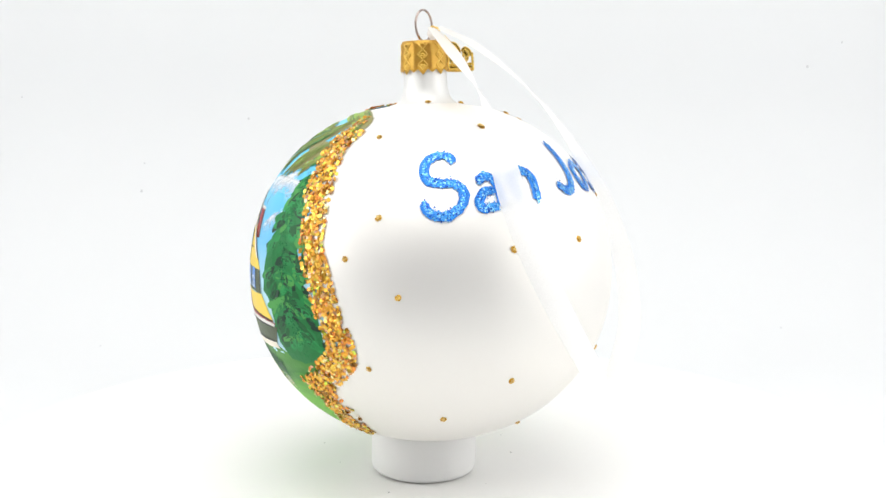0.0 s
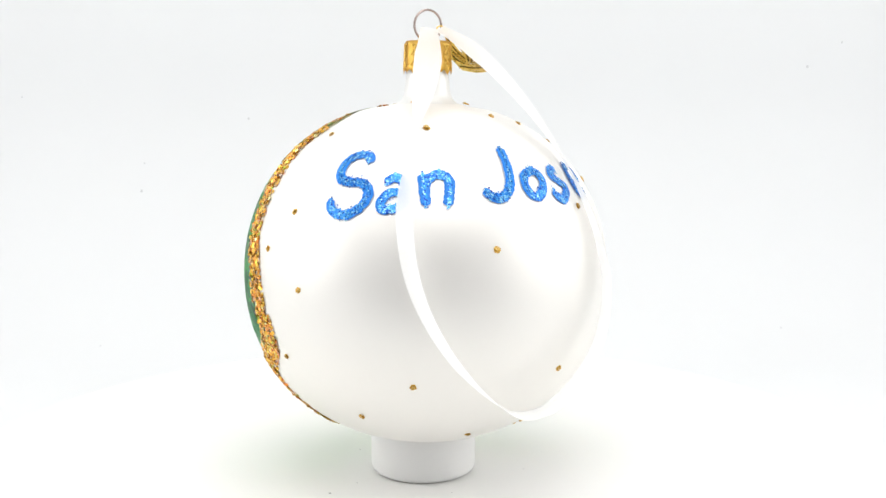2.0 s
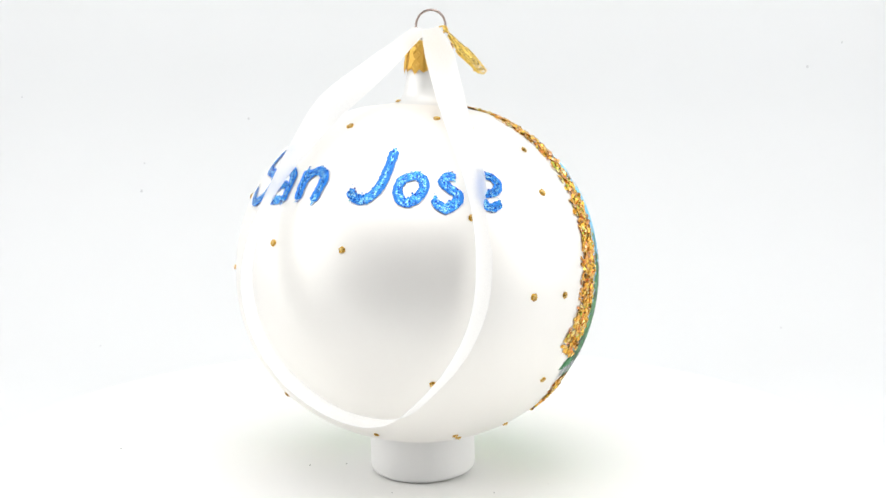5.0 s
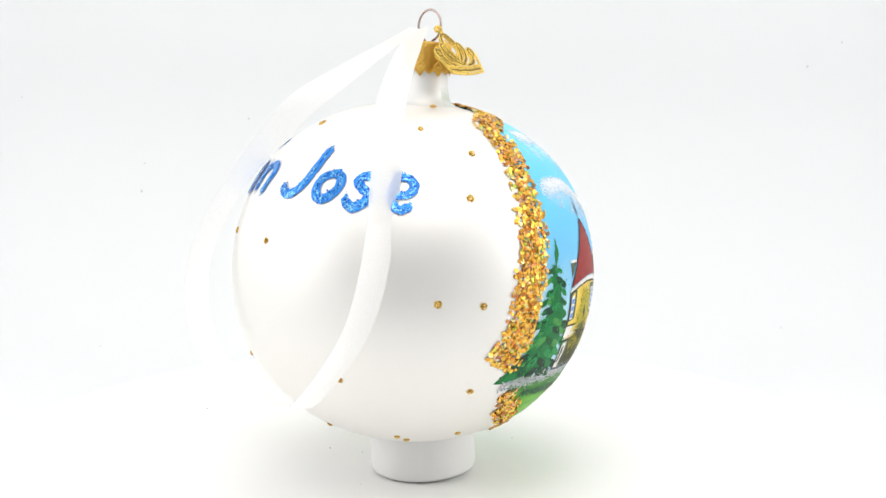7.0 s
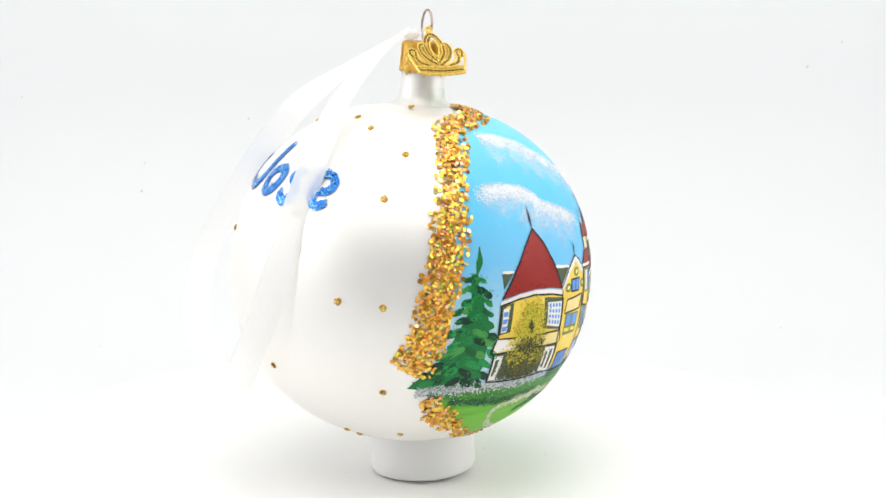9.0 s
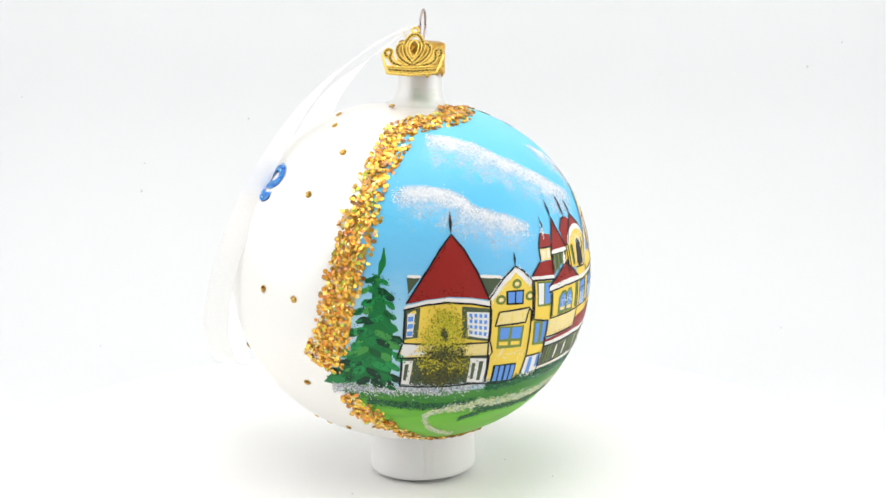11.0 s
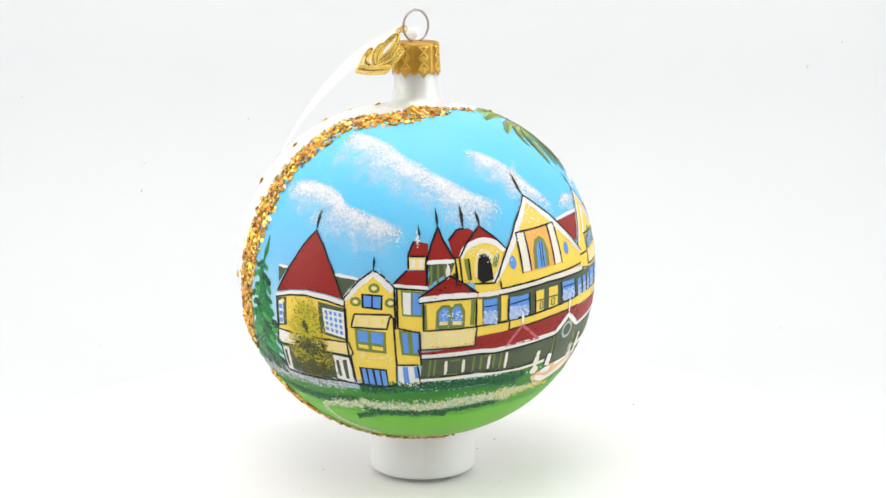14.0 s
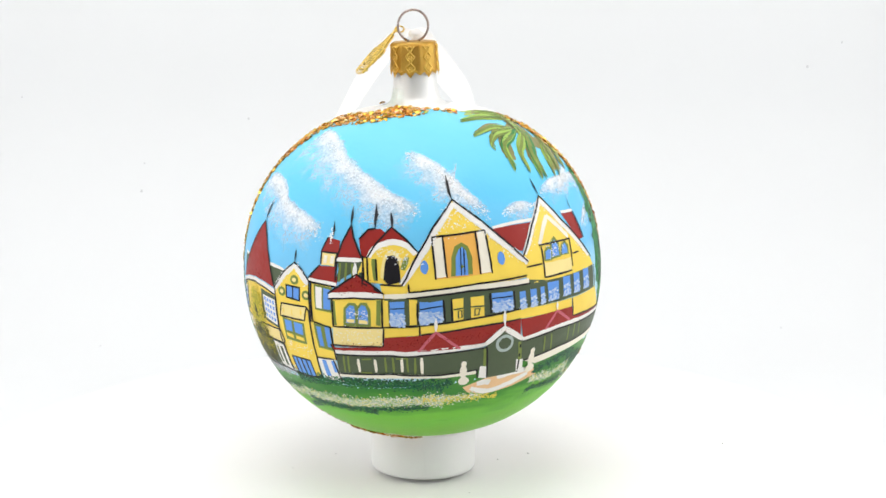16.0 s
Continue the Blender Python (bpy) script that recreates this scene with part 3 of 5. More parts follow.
    strokes(t, "spire", BLACK, 7, 0.8, [[(78.5, 24.6), (78.4, 27.2), (78.4, 29.8), (78.5, 31.5)], [(77.7, 28.1), (79.1, 28.4)], [(78.2, 26.5), (78.5, 27.5)]], label="black spire")
    outlined(t, 7.4, 0.56, [[(78.5, 24.6), (74.8, 19.6), (70.1, 11.5), (65.9, 3.7)], [(78.5, 24.6), (82.1, 20.3), (86.4, 12.9), (89.9, 4.8)], [(65.2, 1.8), (71.9, 3.7), (77.7, 4.4), (84.7, 3.8), (90.1, 2.7), (90.7, 1.6), (91, -8.4)], [(65.6, 1.6), (65.6, -8.5)], [(65.5, -8.7), (77, -8.7), (91.2, -8.7), (92.4, -12.2), (91.6, -13.3)], [(64, -13.7), (78.2, -12.8), (91.6, -13.3)], [(65.2, -13.8), (65.2, -17.8), (64.9, -23.9)], [(91.6, -13.5), (92.1, -23.1)], [(64, -13.5), (65.3, -8.8)], [(64.9, -23.9), (73.2, -23.9), (79, -23.8), (86.7, -23.2), (91.9, -23.5)]])
    rnd = random.Random(5)
    dabs(t, "red_glitter", REDFLAKE, 6.4, along([(66.3, 4.9), (74.3, 7.2), (82.1, 7.1)], 60, 0.7, 0.5, rnd) + along([(70.4, 11.7), (73.9, 16.5), (76.8, 21.2)], 50, 0.6, 0.5, rnd), "sprinkled red glitter", 6)


def paint_bush():
    rnd = random.Random(6)
    low = along([(76.4, -21.8), (78, -18), (77.8, -13.5)], 1300, 1.6, 0.46, rnd) + along([(73.6, -19.8), (82.6, -18.7)], 600, 1.5, 0.46, rnd)
    b = dabs(ornament, "painted_bush", BUSHDARK, 8.2, [(a + rnd.gauss(0, 2.5), *r) for a, *r in low], "sponged yellow and olive bush before the tower", kind="")
    mid = along([(76.3, -12), (77.6, -5), (77.6, 0.6)], 1500, 1.6, 0.46, rnd) + along([(72.6, -9.5), (77, -1.2), (81.6, -9)], 900, 1.5, 0.46, rnd) + along([(71.6, -15.5), (77.2, -13.2), (83.4, -15.8)], 620, 1.7, 0.44, rnd)
    dabs(b, "bright_foliage", BUSHLEAF, 9.6, [(a + rnd.gauss(0, 1.9), *r) for a, *r in mid], "bright yellow-green leaves")
    dabs(b, "dark_foliage", BUSHDARK, 11, along([(76.4, -4.8), (77.7, -6.1)], 90, 0.7, 0.5, rnd) + [(a + rnd.gauss(0, 2.2), *r) for a, *r in along([(74.9, -12.4), (80.9, -12.6)], 520, 1.6, 0.5, rnd)], "dark olive gaps between leaves")


def paint_gable_house():
    h = fill(ornament, "painted_gable_house", YELLOW, 4, [(90, 4.5), (94.2, 10.1), (98.7, 13.7), (101.7, 11.9), (104.9, 8.9), (105.3, -3.5), (105.4, -15.5), (105, -23.2), (92, -22.7), (90.6, -10.1)], "narrow yellow house with a white-edged gable")
    fill(h, "roof", OLIVE, 3.4, [(86.7, 11.8), (89.6, 11.7), (93.4, 11.2), (95.4, 10.6), (92.9, 7.3), (90, 4.5), (90.2, 4.6)], "olive green slate roof")
    fill(h, "roof", OLIVE, 3.4, [(65.7, 11.4), (69.8, 11.8), (66.3, 6.6)], "olive green slate roof")
    strokes(h, "ridge", WHITE, 4.4, 1.0, [[(86.7, 12.1), (93.4, 11.5), (95.2, 10.7)], [(65.9, 11.9), (69.7, 11.9)]], label="pale ridge line")
    strokes(h, "bargeboard", WHITE, 5, 2.0, [[(90.3, 4.9), (94.2, 9.7), (98.7, 13.5)], [(98.7, 13.5), (101.7, 11.2), (104.5, 8.2)]], label="white gable board")
    strokes(h, "spire", BLACK, 6.6, 0.7, [[(98.7, 14.2), (98.8, 16.5), (98.7, 18.5)]], label="black spire")
    fill(h, "gable_window", BLACK, 5, [(95.4, 7.1), (101.6, 6.9), (101.6, 2.4), (95.6, 2.7)])
    pane(h, 6, [(96, 6.6), (98.3, 6.5), (98.3, 3.2), (96.2, 3.2)]), pane(h, 6, [(98.8, 6.5), (101.1, 6.4), (101, 2.9), (98.8, 3.2)])
    for q in ([(93.7, 4.5)], [(103.9, 4.7)], [(99.1, 8.9)]):
        dabs(h, "rosette", MOSS, 5.4, [(q[0][0], q[0][1], 3.0, 3.4, 90)], "moss green rosette", 12, "")
        dabs(h, "rosette_heart", STRAW, 6.8, [(q[0][0], q[0][1], 1.4, 1.7, 90)], "", 10, "")
    fill(h, "awning", STRAW, 5, [(93.3, 0.6), (103.7, 0.9), (102.7, -3.3), (92.4, -3.5)], "straw-yellow awning")
    fill(h, "window_frame", MOSS, 5, [(93.2, -3.9), (102.4, -4.5), (102.5, -11.6), (93.6, -11.2)], "moss green window frame")
    for q in ([(94.2, -4.5), (97.2, -4.6), (97.2, -8.2), (94.3, -8.1)], [(98.2, -4.6), (101.6, -4.9), (101.6, -8.6), (98.2, -8.2)]):
        pane(h, 6, q)
    for q in ([(94.4, -8.9), (97.2, -9.1), (97.3, -10.4), (94.4, -10.1)], [(98.3, -9.2), (101.5, -9.5), (101.6, -10.7), (98.3, -10.4)]):
        fill(h, "lower_pane", YELLOW, 6, q, shaky=0.08)
    fill(h, "door", BLACK, 5, [(93.7, -17), (102.2, -17.2), (102.6, -24.1), (94, -23.4)], "dark framed blue glass door")
    for q in ([(94.5, -17.4), (95.7, -17.5), (96.1, -23.2), (94.7, -23.2)], [(96.3, -17.5), (97.7, -17.5), (98.1, -23.3), (96.6, -23.2)], [(98.4, -17.6), (99.8, -17.6), (100.2, -23.5), (98.8, -23.4)], [(100.4, -17.7), (101.8, -17.8), (102.2, -23.7), (100.8, -23.6)]):
        pane(h, 6, q)
    outlined(h, 6.6, 0.56, [[(89.7, 4.7), (94.2, 10.7), (98.7, 14.3), (101.7, 12.5), (104.9, 9.3)], [(104.9, 8.9), (105.3, -3.5)], [(93.3, 0.7), (103.7, 1.1), (104.7, -0.2), (105.3, -15.5), (105, -22.9)], [(93.3, 0.7), (92.3, -3.6), (102.7, -3.5), (103.8, 0.6)], [(90.3, 4.5), (90.7, -10.1), (92, -22.7)], [(92, -23.6), (98.1, -24.2), (105, -23.2)]])
    rnd = random.Random(15)
    dabs(h, "glitter", SILVERLEAF, 8, along([(91, 5.6), (94.8, 9.7), (98.7, 13.1), (102.1, 11.2), (104.2, 8.4)], 110, 0.8, 0.5, rnd) + along([(93.7, -13.3), (103.5, -13.7)], 60, 1.0, 0.45, rnd), "loose white glitter", 6)


def paint_stair_tower():
    s = fill(ornament, "painted_stair_tower", YELLOW, 4, [(105.8, 9.6), (112.9, 9.1), (113.9, -4.4), (112.2, -4.7), (112.5, -15.7), (105.5, -15.6), (104.9, -3.5)], "slim yellow stair tower with a red lantern roof")
    fill(s, "roof", RED, 5, [(104.6, 10.2), (108.5, 14.4), (114.4, 14.5), (114.7, 9.4)], "brick-red hipped roof")
    strokes(s, "eave", WHITE, 6, 1.3, [[(104.6, 9.9), (109.7, 9.4), (114.5, 9.2)]], label="white painted eave")
    fill(s, "window_frame", MOSS, 5, [(106.7, 8.7), (113, 8.1), (113, 0.4), (107.1, 0.8)])
    pane(s, 6, [(107.4, 8), (109.6, 7.8), (109.6, 1.2), (107.5, 1.4)], WHITE, "white curtained window"), pane(s, 6, [(110.1, 7.8), (112.5, 7.4), (112.5, 1.2), (110.1, 1.3)])
    fill(s, "window_frame", MOSS, 5, [(106.1, -3.8), (112, -4.1), (112.2, -12.4), (106.9, -11.8)])
    pane(s, 6, [(107, -4.6), (108.6, -4.7), (109, -11.2), (107.5, -11.1)]), pane(s, 6, [(109.9, -4.4), (111.6, -4.5), (111.8, -11.2), (110.3, -11.2)])
    fill(s, "lower_wall", WHITE, 5, [(105.4, -15.5), (111.9, -15.5), (113, -23.7), (106, -23.3)], "white ground storey")
    for q in ([(107, -16.1), (108.5, -16.1), (109, -22), (107.3, -22)], [(110.3, -16.1), (111.6, -15.9), (111.9, -20.2), (110.7, -20.4)]):
        pane(s, 6, q)
    fill(s, "lantern", STRAW, 5, [(108.8, 18.7), (114.1, 18.5), (113.7, 14.6), (108.9, 14.7)], "straw-yellow lantern")
    for q in ([(109.8, 17.8), (111, 17.7), (110.8, 15.3), (109.8, 15.4)], [(112.2, 17.8), (113.5, 17.7), (113.2, 15.3), (112, 15.4)]):
        fill(s, "lantern_pane", CREAM, 6, q)
    fill(s, "lantern_roof", RED, 6, [(110.5, 23.2), (114.8, 22.4), (114.7, 18.6), (108.6, 18.7)], "brick-red lantern cap")
    strokes(s, "spire", BLACK, 7, 0.6, [[(112.2, 23.1), (112.1, 25.8), (111.7, 28.2)], [(111.3, 25.2), (112.9, 25.4)]], label="black spire")
    outlined(s, 7, 0.58, [[(110.5, 23.2), (108.6, 18.7), (114.7, 18.6)], [(108.8, 18.6), (108.9, 14.8)], [(114.1, 18.4), (113.8, 14.5)], [(108.5, 14.6), (104.6, 10.3)], [(105.6, 9.3), (105.9, -3.2), (112.2, -4.5)], [(104.6, 9.2), (114.3, 8.5)], [(112, -4.5), (112.5, -15.6)], [(105.4, -15.5), (111.7, -15.4)], [(111.4, -15.8), (112.6, -23.5)]])
    dabs(s, "glitter", SILVERLEAF, 8, along([(111.3, 23.9), (112, 23.1)], 30, 1.0, 0.6, random.Random(2)), "loose white glitter", 6)


def paint_turrets():
    c = fill(ornament, "painted_turret", OLIVE, 4, [(114.3, 16.6), (122.8, 16.5), (122.7, 8.8), (120.7, 13.8), (114.1, 9.6), (115.1, 13.7)], "slender green turret under a red witch-hat roof")
    fill(c, "roof", RED, 6, [(117.9, 27.3), (118.8, 23.9), (122.5, 17), (118.4, 17), (114.2, 16.9), (115.7, 22.2)], "brick-red witch-hat roof")
    strokes(c, "eave", WHITE, 7, 1.3, [[(114.2, 16.8), (118.4, 16.9), (122.5, 17)]], label="white painted eave")
    strokes(c, "spire", BLACK, 8, 0.8, [[(117.8, 27.1), (117.7, 29.9), (117.5, 33)]], label="black spire")
    strokes(c, "mullion", MOSS, 5, 0.7, [[(115.5, 15.8), (115.4, 10.1)], [(117.5, 15.9), (117.3, 10.5)], [(119.4, 15.8), (119.5, 11.6)]], label="moss green mullion")
    strokes(c, "finial", WHITE, 8, 1.6, [[(120.5, 15.9), (120.1, 11.6)]], label="white finial")
    outlined(c, 8, 0.56, [[(117.9, 27.3), (115.7, 22.2), (114.2, 16.9)], [(117.9, 27.3), (119.2, 23.5), (122.6, 17)], [(114.4, 16.2), (114.1, 10.2)], [(122.8, 16.3), (122.6, 9.2)]])
    w = fill(ornament, "painted_dormer_wing", YELLOW, 4, [(121.9, 17.7), (123.9, 17.7), (126.5, 21.3), (131.7, 22.7), (136.3, 21.2), (138.8, 18.6), (135.4, 12.2), (134.2, 9.8), (123.2, 10.4), (121.1, 13)], "yellow wing with a white arch and a dark arched window")
    fill(w, "roof", RED, 3.4, [(120.9, 23.1), (123.7, 26.1), (127.5, 26.5), (129.6, 24.9), (123.9, 17.7), (122.2, 18)], "brick-red roof")
    fill(w, "roof", RED, 4.4, [(123.7, 17.5), (126.4, 21.9), (131, 26.9), (135.3, 23.5), (139.3, 19.1), (136.3, 20.6), (131.7, 22.5), (127.1, 21.3)], "brick-red roof")
    strokes(w, "arch", WHITE, 6, 1.7, [[(124.3, 17.9), (126.5, 20.9), (131.7, 22.5), (136.3, 21), (138.5, 18.7)]], True, "white arch board")
    strokes(w, "column", MOSS, 5.2, 1.6, [[(125.9, 17.4), (126.7, 11)], [(135.9, 18), (134.5, 14.2)]], label="moss green column")
    fill(w, "arched_window", BLACK, 7, [(128.9, 11.3), (129.3, 16.2), (130.1, 18.2), (131.7, 18.6), (133.3, 17.4), (133.7, 14.2), (133.9, 10.5), (130.4, 9.8)], "black arched window")
    strokes(w, "window_rim", STRAW, 6.4, 1.2, [[(128.6, 11.7), (129.1, 16.5), (130.4, 18.9), (132.7, 18.7), (133.9, 15.5)]], True, "pale rim of the arch window")
    strokes(w, "spire", BLACK, 8, 0.9, [[(125.9, 26.3), (125.8, 29.1), (125.9, 30.8), (125.6, 33.8)], [(124.7, 30.6), (126.8, 30.7)], [(125.2, 28.8), (126.6, 29)]], label="black turned spire")
    strokes(w, "spire", BLACK, 8, 0.9, [[(131.3, 26.6), (131.1, 29.1), (130.7, 31.6)]], label="black spire")
    outlined(w, 7.4, 0.56, [[(120.9, 23.1), (123.7, 26.1), (126.1, 26.5)], [(122.2, 18), (123.9, 17.7)], [(123.7, 17.5), (126.4, 21.9), (131, 26.9), (135.3, 23.5), (139.3, 19.1)], [(123.9, 17.5), (124.4, 10.3)], [(126.6, 17.4), (127, 11)], [(122.6, 17.7), (123.1, 10.9)], [(127.9, 9.8), (134.2, 9.5)], [(122.5, 10.3), (127.8, 7.5)]])
    dabs(w, "glitter", SILVERLEAF, 8.4, along([(126.5, 20.3), (130.4, 19.4), (136.2, 17.4)], 90, 1.2, 0.5, random.Random(8)), "loose white glitter", 6)


def paint_pavilion():
    p = fill(ornament, "painted_pavilion", YELLOW, 6, [(113.2, 4.9), (128.7, 5.6), (128.2, -3.4), (128.6, -3.3), (128, -9.4), (112.5, -9.9), (112.9, -3.9)], "yellow bay pavilion with twin arched windows")
    fill(p, "roof", RED, 8, [(120.8, 12.6), (125.2, 9.8), (128.9, 7.1), (120.5, 7.1), (111.7, 6.2), (116.3, 9.3)], "brick-red bay roof")
    strokes(p, "eave", WHITE, 9, 1.9, [[(112, 5.7), (120.5, 6.5), (128.8, 6.3)]], label="white painted eave")
    strokes(p, "finial", WHITE, 10, 1.1, [[(120.2, 16.3), (120.7, 12.8)]], label="white finial")
    for q in ([(112.9, 4.1), (114, 4.2), (114.3, -3.4), (113.2, -3.5)], [(126.8, 5.1), (128.1, 5.1), (127.7, -2.9), (126.4, -2.6)]):
        fill(p, "corner_post", MOSS, 7, q, "moss green corner post")
    fill(p, "window_frame", MOSS, 7, [(116.5, -3.5), (116.8, 2.2), (118.3, 4), (120.4, 4), (121.1, 3.1), (122.1, 4.2), (123.9, 4.2), (125, 1.9), (124.9, -3.2)])
    pane(p, 8, [(117.4, -2.4), (117.5, 1.9), (118.7, 3.3), (120, 3), (120.3, 1.7), (120.1, -2.3)]), pane(p, 8, [(121.2, -2.4), (121.3, 2), (122.2, 3.5), (123.5, 3.2), (124.1, 1.5), (124, -2.5)])
    for q in ([(117.7, -1.1), (120, -1.1), (119.9, -2.2), (117.6, -2.2)], [(121.4, -1.1), (123.9, -1.3), (123.9, -2.4), (121.3, -2.3)]):
        fill(p, "lower_pane", STRAW, 9, q, shaky=0.08)
    fill(p, "balcony", STRAW, 7, [(112.9, -4.1), (128.6, -3.4), (128, -9.4), (112.5, -9.9)], "straw-yellow balcony front")
    outlined(p, 9.6, 0.56, [[(120.8, 12.7), (116.3, 9.5), (111.7, 6.2)], [(120.8, 12.7), (125.2, 9.9), (129, 6.9)], [(111.7, 4.7), (120.4, 5.5), (129, 5.5)], [(112.9, -3.9), (128.6, -3.4), (128, -9.6)], [(112.5, -10.1), (128, -9.6)], [(113.2, 4.6), (113.1, -3.9)], [(128.4, 5.2), (128.2, -3.3)]])
    rnd = random.Random(12)
    dabs(p, "red_glitter", REDFLAKE, 9, along([(115.5, 7.6), (120.5, 9.6), (125.9, 8.4)], 70, 1.2, 0.5, rnd), "sprinkled red glitter", 6)
    dabs(p, "glitter", SILVERLEAF, 9.4, along([(114, -6.3), (127.8, -6.2)], 70, 1.4, 0.45, rnd) + along([(118.2, 0.5), (123.6, 0.1)], 50, 1.0, 0.5, rnd), "loose white glitter", 6)


def paint_main_house():
    m = fill(ornament, "painted_main_house", YELLOW, 4, [(127.9, 9.8), (135.5, 11.7), (151.1, 34.2), (173, 12.4), (172, 10.9), (172.1, 8.3), (155.1, 8), (136, 7.4), (134.8, -6.6), (128.5, -6.7), (128.7, 5.6)], "long yellow main house with a broad gable and a green window storey")
    fill(m, "window_storey", OLIVE, 5, [(129.1, 5.6), (141.7, 6), (155, 7.2), (172.9, 7.5), (179.8, 5.9), (205.4, 4.9), (205.9, -2.9), (190.1, -2), (169.1, -1.1), (154.6, -1.8), (138.2, -2.8), (135, -2.9), (128.6, -3)], "olive green window storey")
    fill(m, "gable_panel", ORANGE, 6, [(143.4, 23.5), (160.1, 24.4), (160.5, 11.5), (143.9, 11)], "warm orange gable panel")
    for q in ([(143.7, 22.9), (146.5, 23.3), (146.8, 11.6), (144.1, 11.4)], [(157.3, 24.1), (160.1, 24.2), (160.4, 11.7), (157.4, 11.6)]):
        fill(m, "gable_strip", CREAM, 7, q, "cream painted strip")
    strokes(m, "bargeboard", WHITE, 6.4, 2.1, [[(134.1, 9.8), (137.5, 14.6), (144, 24.9), (151, 33.5)], [(151, 33.5), (159.1, 26.3), (166.4, 18.9), (172.8, 12.7)]], label="white gable board")
    strokes(m, "spire", BLACK, 8, 0.9, [[(151.2, 34.5), (150.5, 37), (150.4, 42.9)]], label="black spire")
    fill(m, "arched_window_frame", MOSS, 7, [(148.3, 11.6), (148.9, 17.3), (150.1, 20.4), (152.3, 21.3), (154.1, 20.2), (154.9, 16.7), (154.7, 11.8)], "olive arched window frame")
    pane(m, 8, [(149.7, 11.7), (150.1, 17.2), (151.1, 19.4), (152.3, 20.1), (153.3, 18.9), (153.5, 16.2), (153.3, 11.6)])
    strokes(m, "window_bar", BLACK, 9, 0.3, [[(151.7, 19.7), (151.3, 11.7)], [(152.7, 19.6), (152.3, 11.8)]], label="thin black glazing bar")
    for q, s in (([(140.8, 14.8)], 1.0), ([(164, 15.4)], 1.0)):
        dabs(m, "oval_window", BLUE, 7.2, [(q[0][0], q[0][1], 4.0, 2.3, 90)], "small blue oval window", 14, "")
    strokes(m, "string_course", CREAM, 6.4, 1.7, [[(129.1, 6.3), (136.7, 6.4), (136, 6.7), (152.3, 7.7), (172.5, 7.3)]], label="cream string course")
    for q in ([(130.5, 4.6), (134.8, 4.8), (134.5, -2.7), (130.7, -3)], [(139, 4.5), (141.6, 4.4), (141.1, -2.1), (139, -2.4)], [(139, 3.9), (145.5, 4.7), (145.4, -1.7), (139, -1.9)], [(159.9, 5.3), (166.6, 5), (166.6, -0.8), (160.1, -0.6)]):
        pane(m, 7, q)
        lo = [((q[0][0] * (1 - s) + q[3][0] * s), (q[0][1] * (1 - s) + q[3][1] * s)) for s in (0.45,)] + [((q[1][0] * 0.5 + q[2][0] * 0.5), (q[1][1] * 0.5 + q[2][1] * 0.5)), q[2], q[3]]
        dabs(m, "curtain", CURTAIN, 8, [(lo[0][0] + (lo[1][0] - lo[0][0]) * u, lo[0][1] + (lo[3][1] - lo[0][1]) * v, 1.0, 0.8, 0) for u, v in ((random.Random(i).random(), random.Random(i + 99).random() ** 0.7) for i in range(90))], "white dabbed curtain")
    strokes(m, "window_bar", BLACK, 9, 0.35, [[(130.8, 2.5), (134.8, 2.7)], [(139.1, 2.2), (145.6, 3)], [(160, 3.7), (166.5, 3.5)]], label="thin black glazing bar")
    for q in ([(127.9, 4.9), (130.1, 5), (130.2, -3), (127.7, -3)], [(136.1, 5.3), (138.4, 5.2), (138.4, -2.5), (136, -2.7)]):
        fill(m, "wall_pier", YELLOW, 6, q)
    for q in ([(148.3, 4.8), (151.5, 4.9), (151.2, -1.7), (148.4, -1.9)], [(153.5, 4.9), (157.6, 4.9), (157.5, -1.4), (153.5, -1.6)]):
        fill(m, "yellow_window", YELLOW, 7, q)
    strokes(m, "window_bar", OLIVE, 8, 0.5, [[(148.5, 1.6), (151.3, 1.7)], [(153.5, 1.9), (157.6, 1.8)], [(149.8, 1), (150.9, 1.1), (150.8, -1.1), (149.8, -1.1), (149.8, 1)], [(154.7, 1.2), (156.2, 1.1), (155.7, -0.8), (154.6, -0.8), (154.7, 1.2)]], label="olive window tracery")
    for q in ([(168.9, 4.4), (170.9, 4.3), (171.1, -1.2), (168.9, -1.1)], [(172.6, 4.4), (174.9, 4.3), (175, -1.3), (172.8, -1.1)], [(176.4, 4.4), (177.9, 4.4), (178.1, -1), (176.5, -0.9)], [(179.3, 5.2), (184.1, 4.9), (183.9, -1.1), (179.5, -0.7)], [(186.1, 5.6), (189.6, 5.2), (189.6, -1), (186.1, -0.6)], [(191.5, 5.4), (194.9, 5.1), (194.9, -1.4), (191.5, -0.9)], [(197.4, 5.4), (201.2, 4.9), (201.3, -1.6), (197.4, -1.1)]):
        pane(m, 7, q)
        dabs(m, "curtain", CURTAIN, 8, [(q[3][0] + (q[2][0] - q[3][0]) * u, q[3][1] + (q[0][1] - q[3][1]) * v * 0.6, 0.9, 0.7, 0) for u, v in ((random.Random(i).random(), random.Random(i + 77).random() ** 1.4) for i in range(40))], "white dabbed curtain")
    fill(m, "sill_wall", YELLOW, 6, [(138.1, -3.2), (154.6, -2), (169.1, -1.1), (190.3, -2.2), (190.5, -5.1), (169.1, -4.2), (154.6, -4.4), (139.1, -5.6)], "yellow wall under the windows")
    fill(m, "sill_wall", YELLOW, 6, [(128.7, -3.4), (138.9, -3.1), (138.7, -6), (128.6, -6.6)], "yellow wall under the windows")
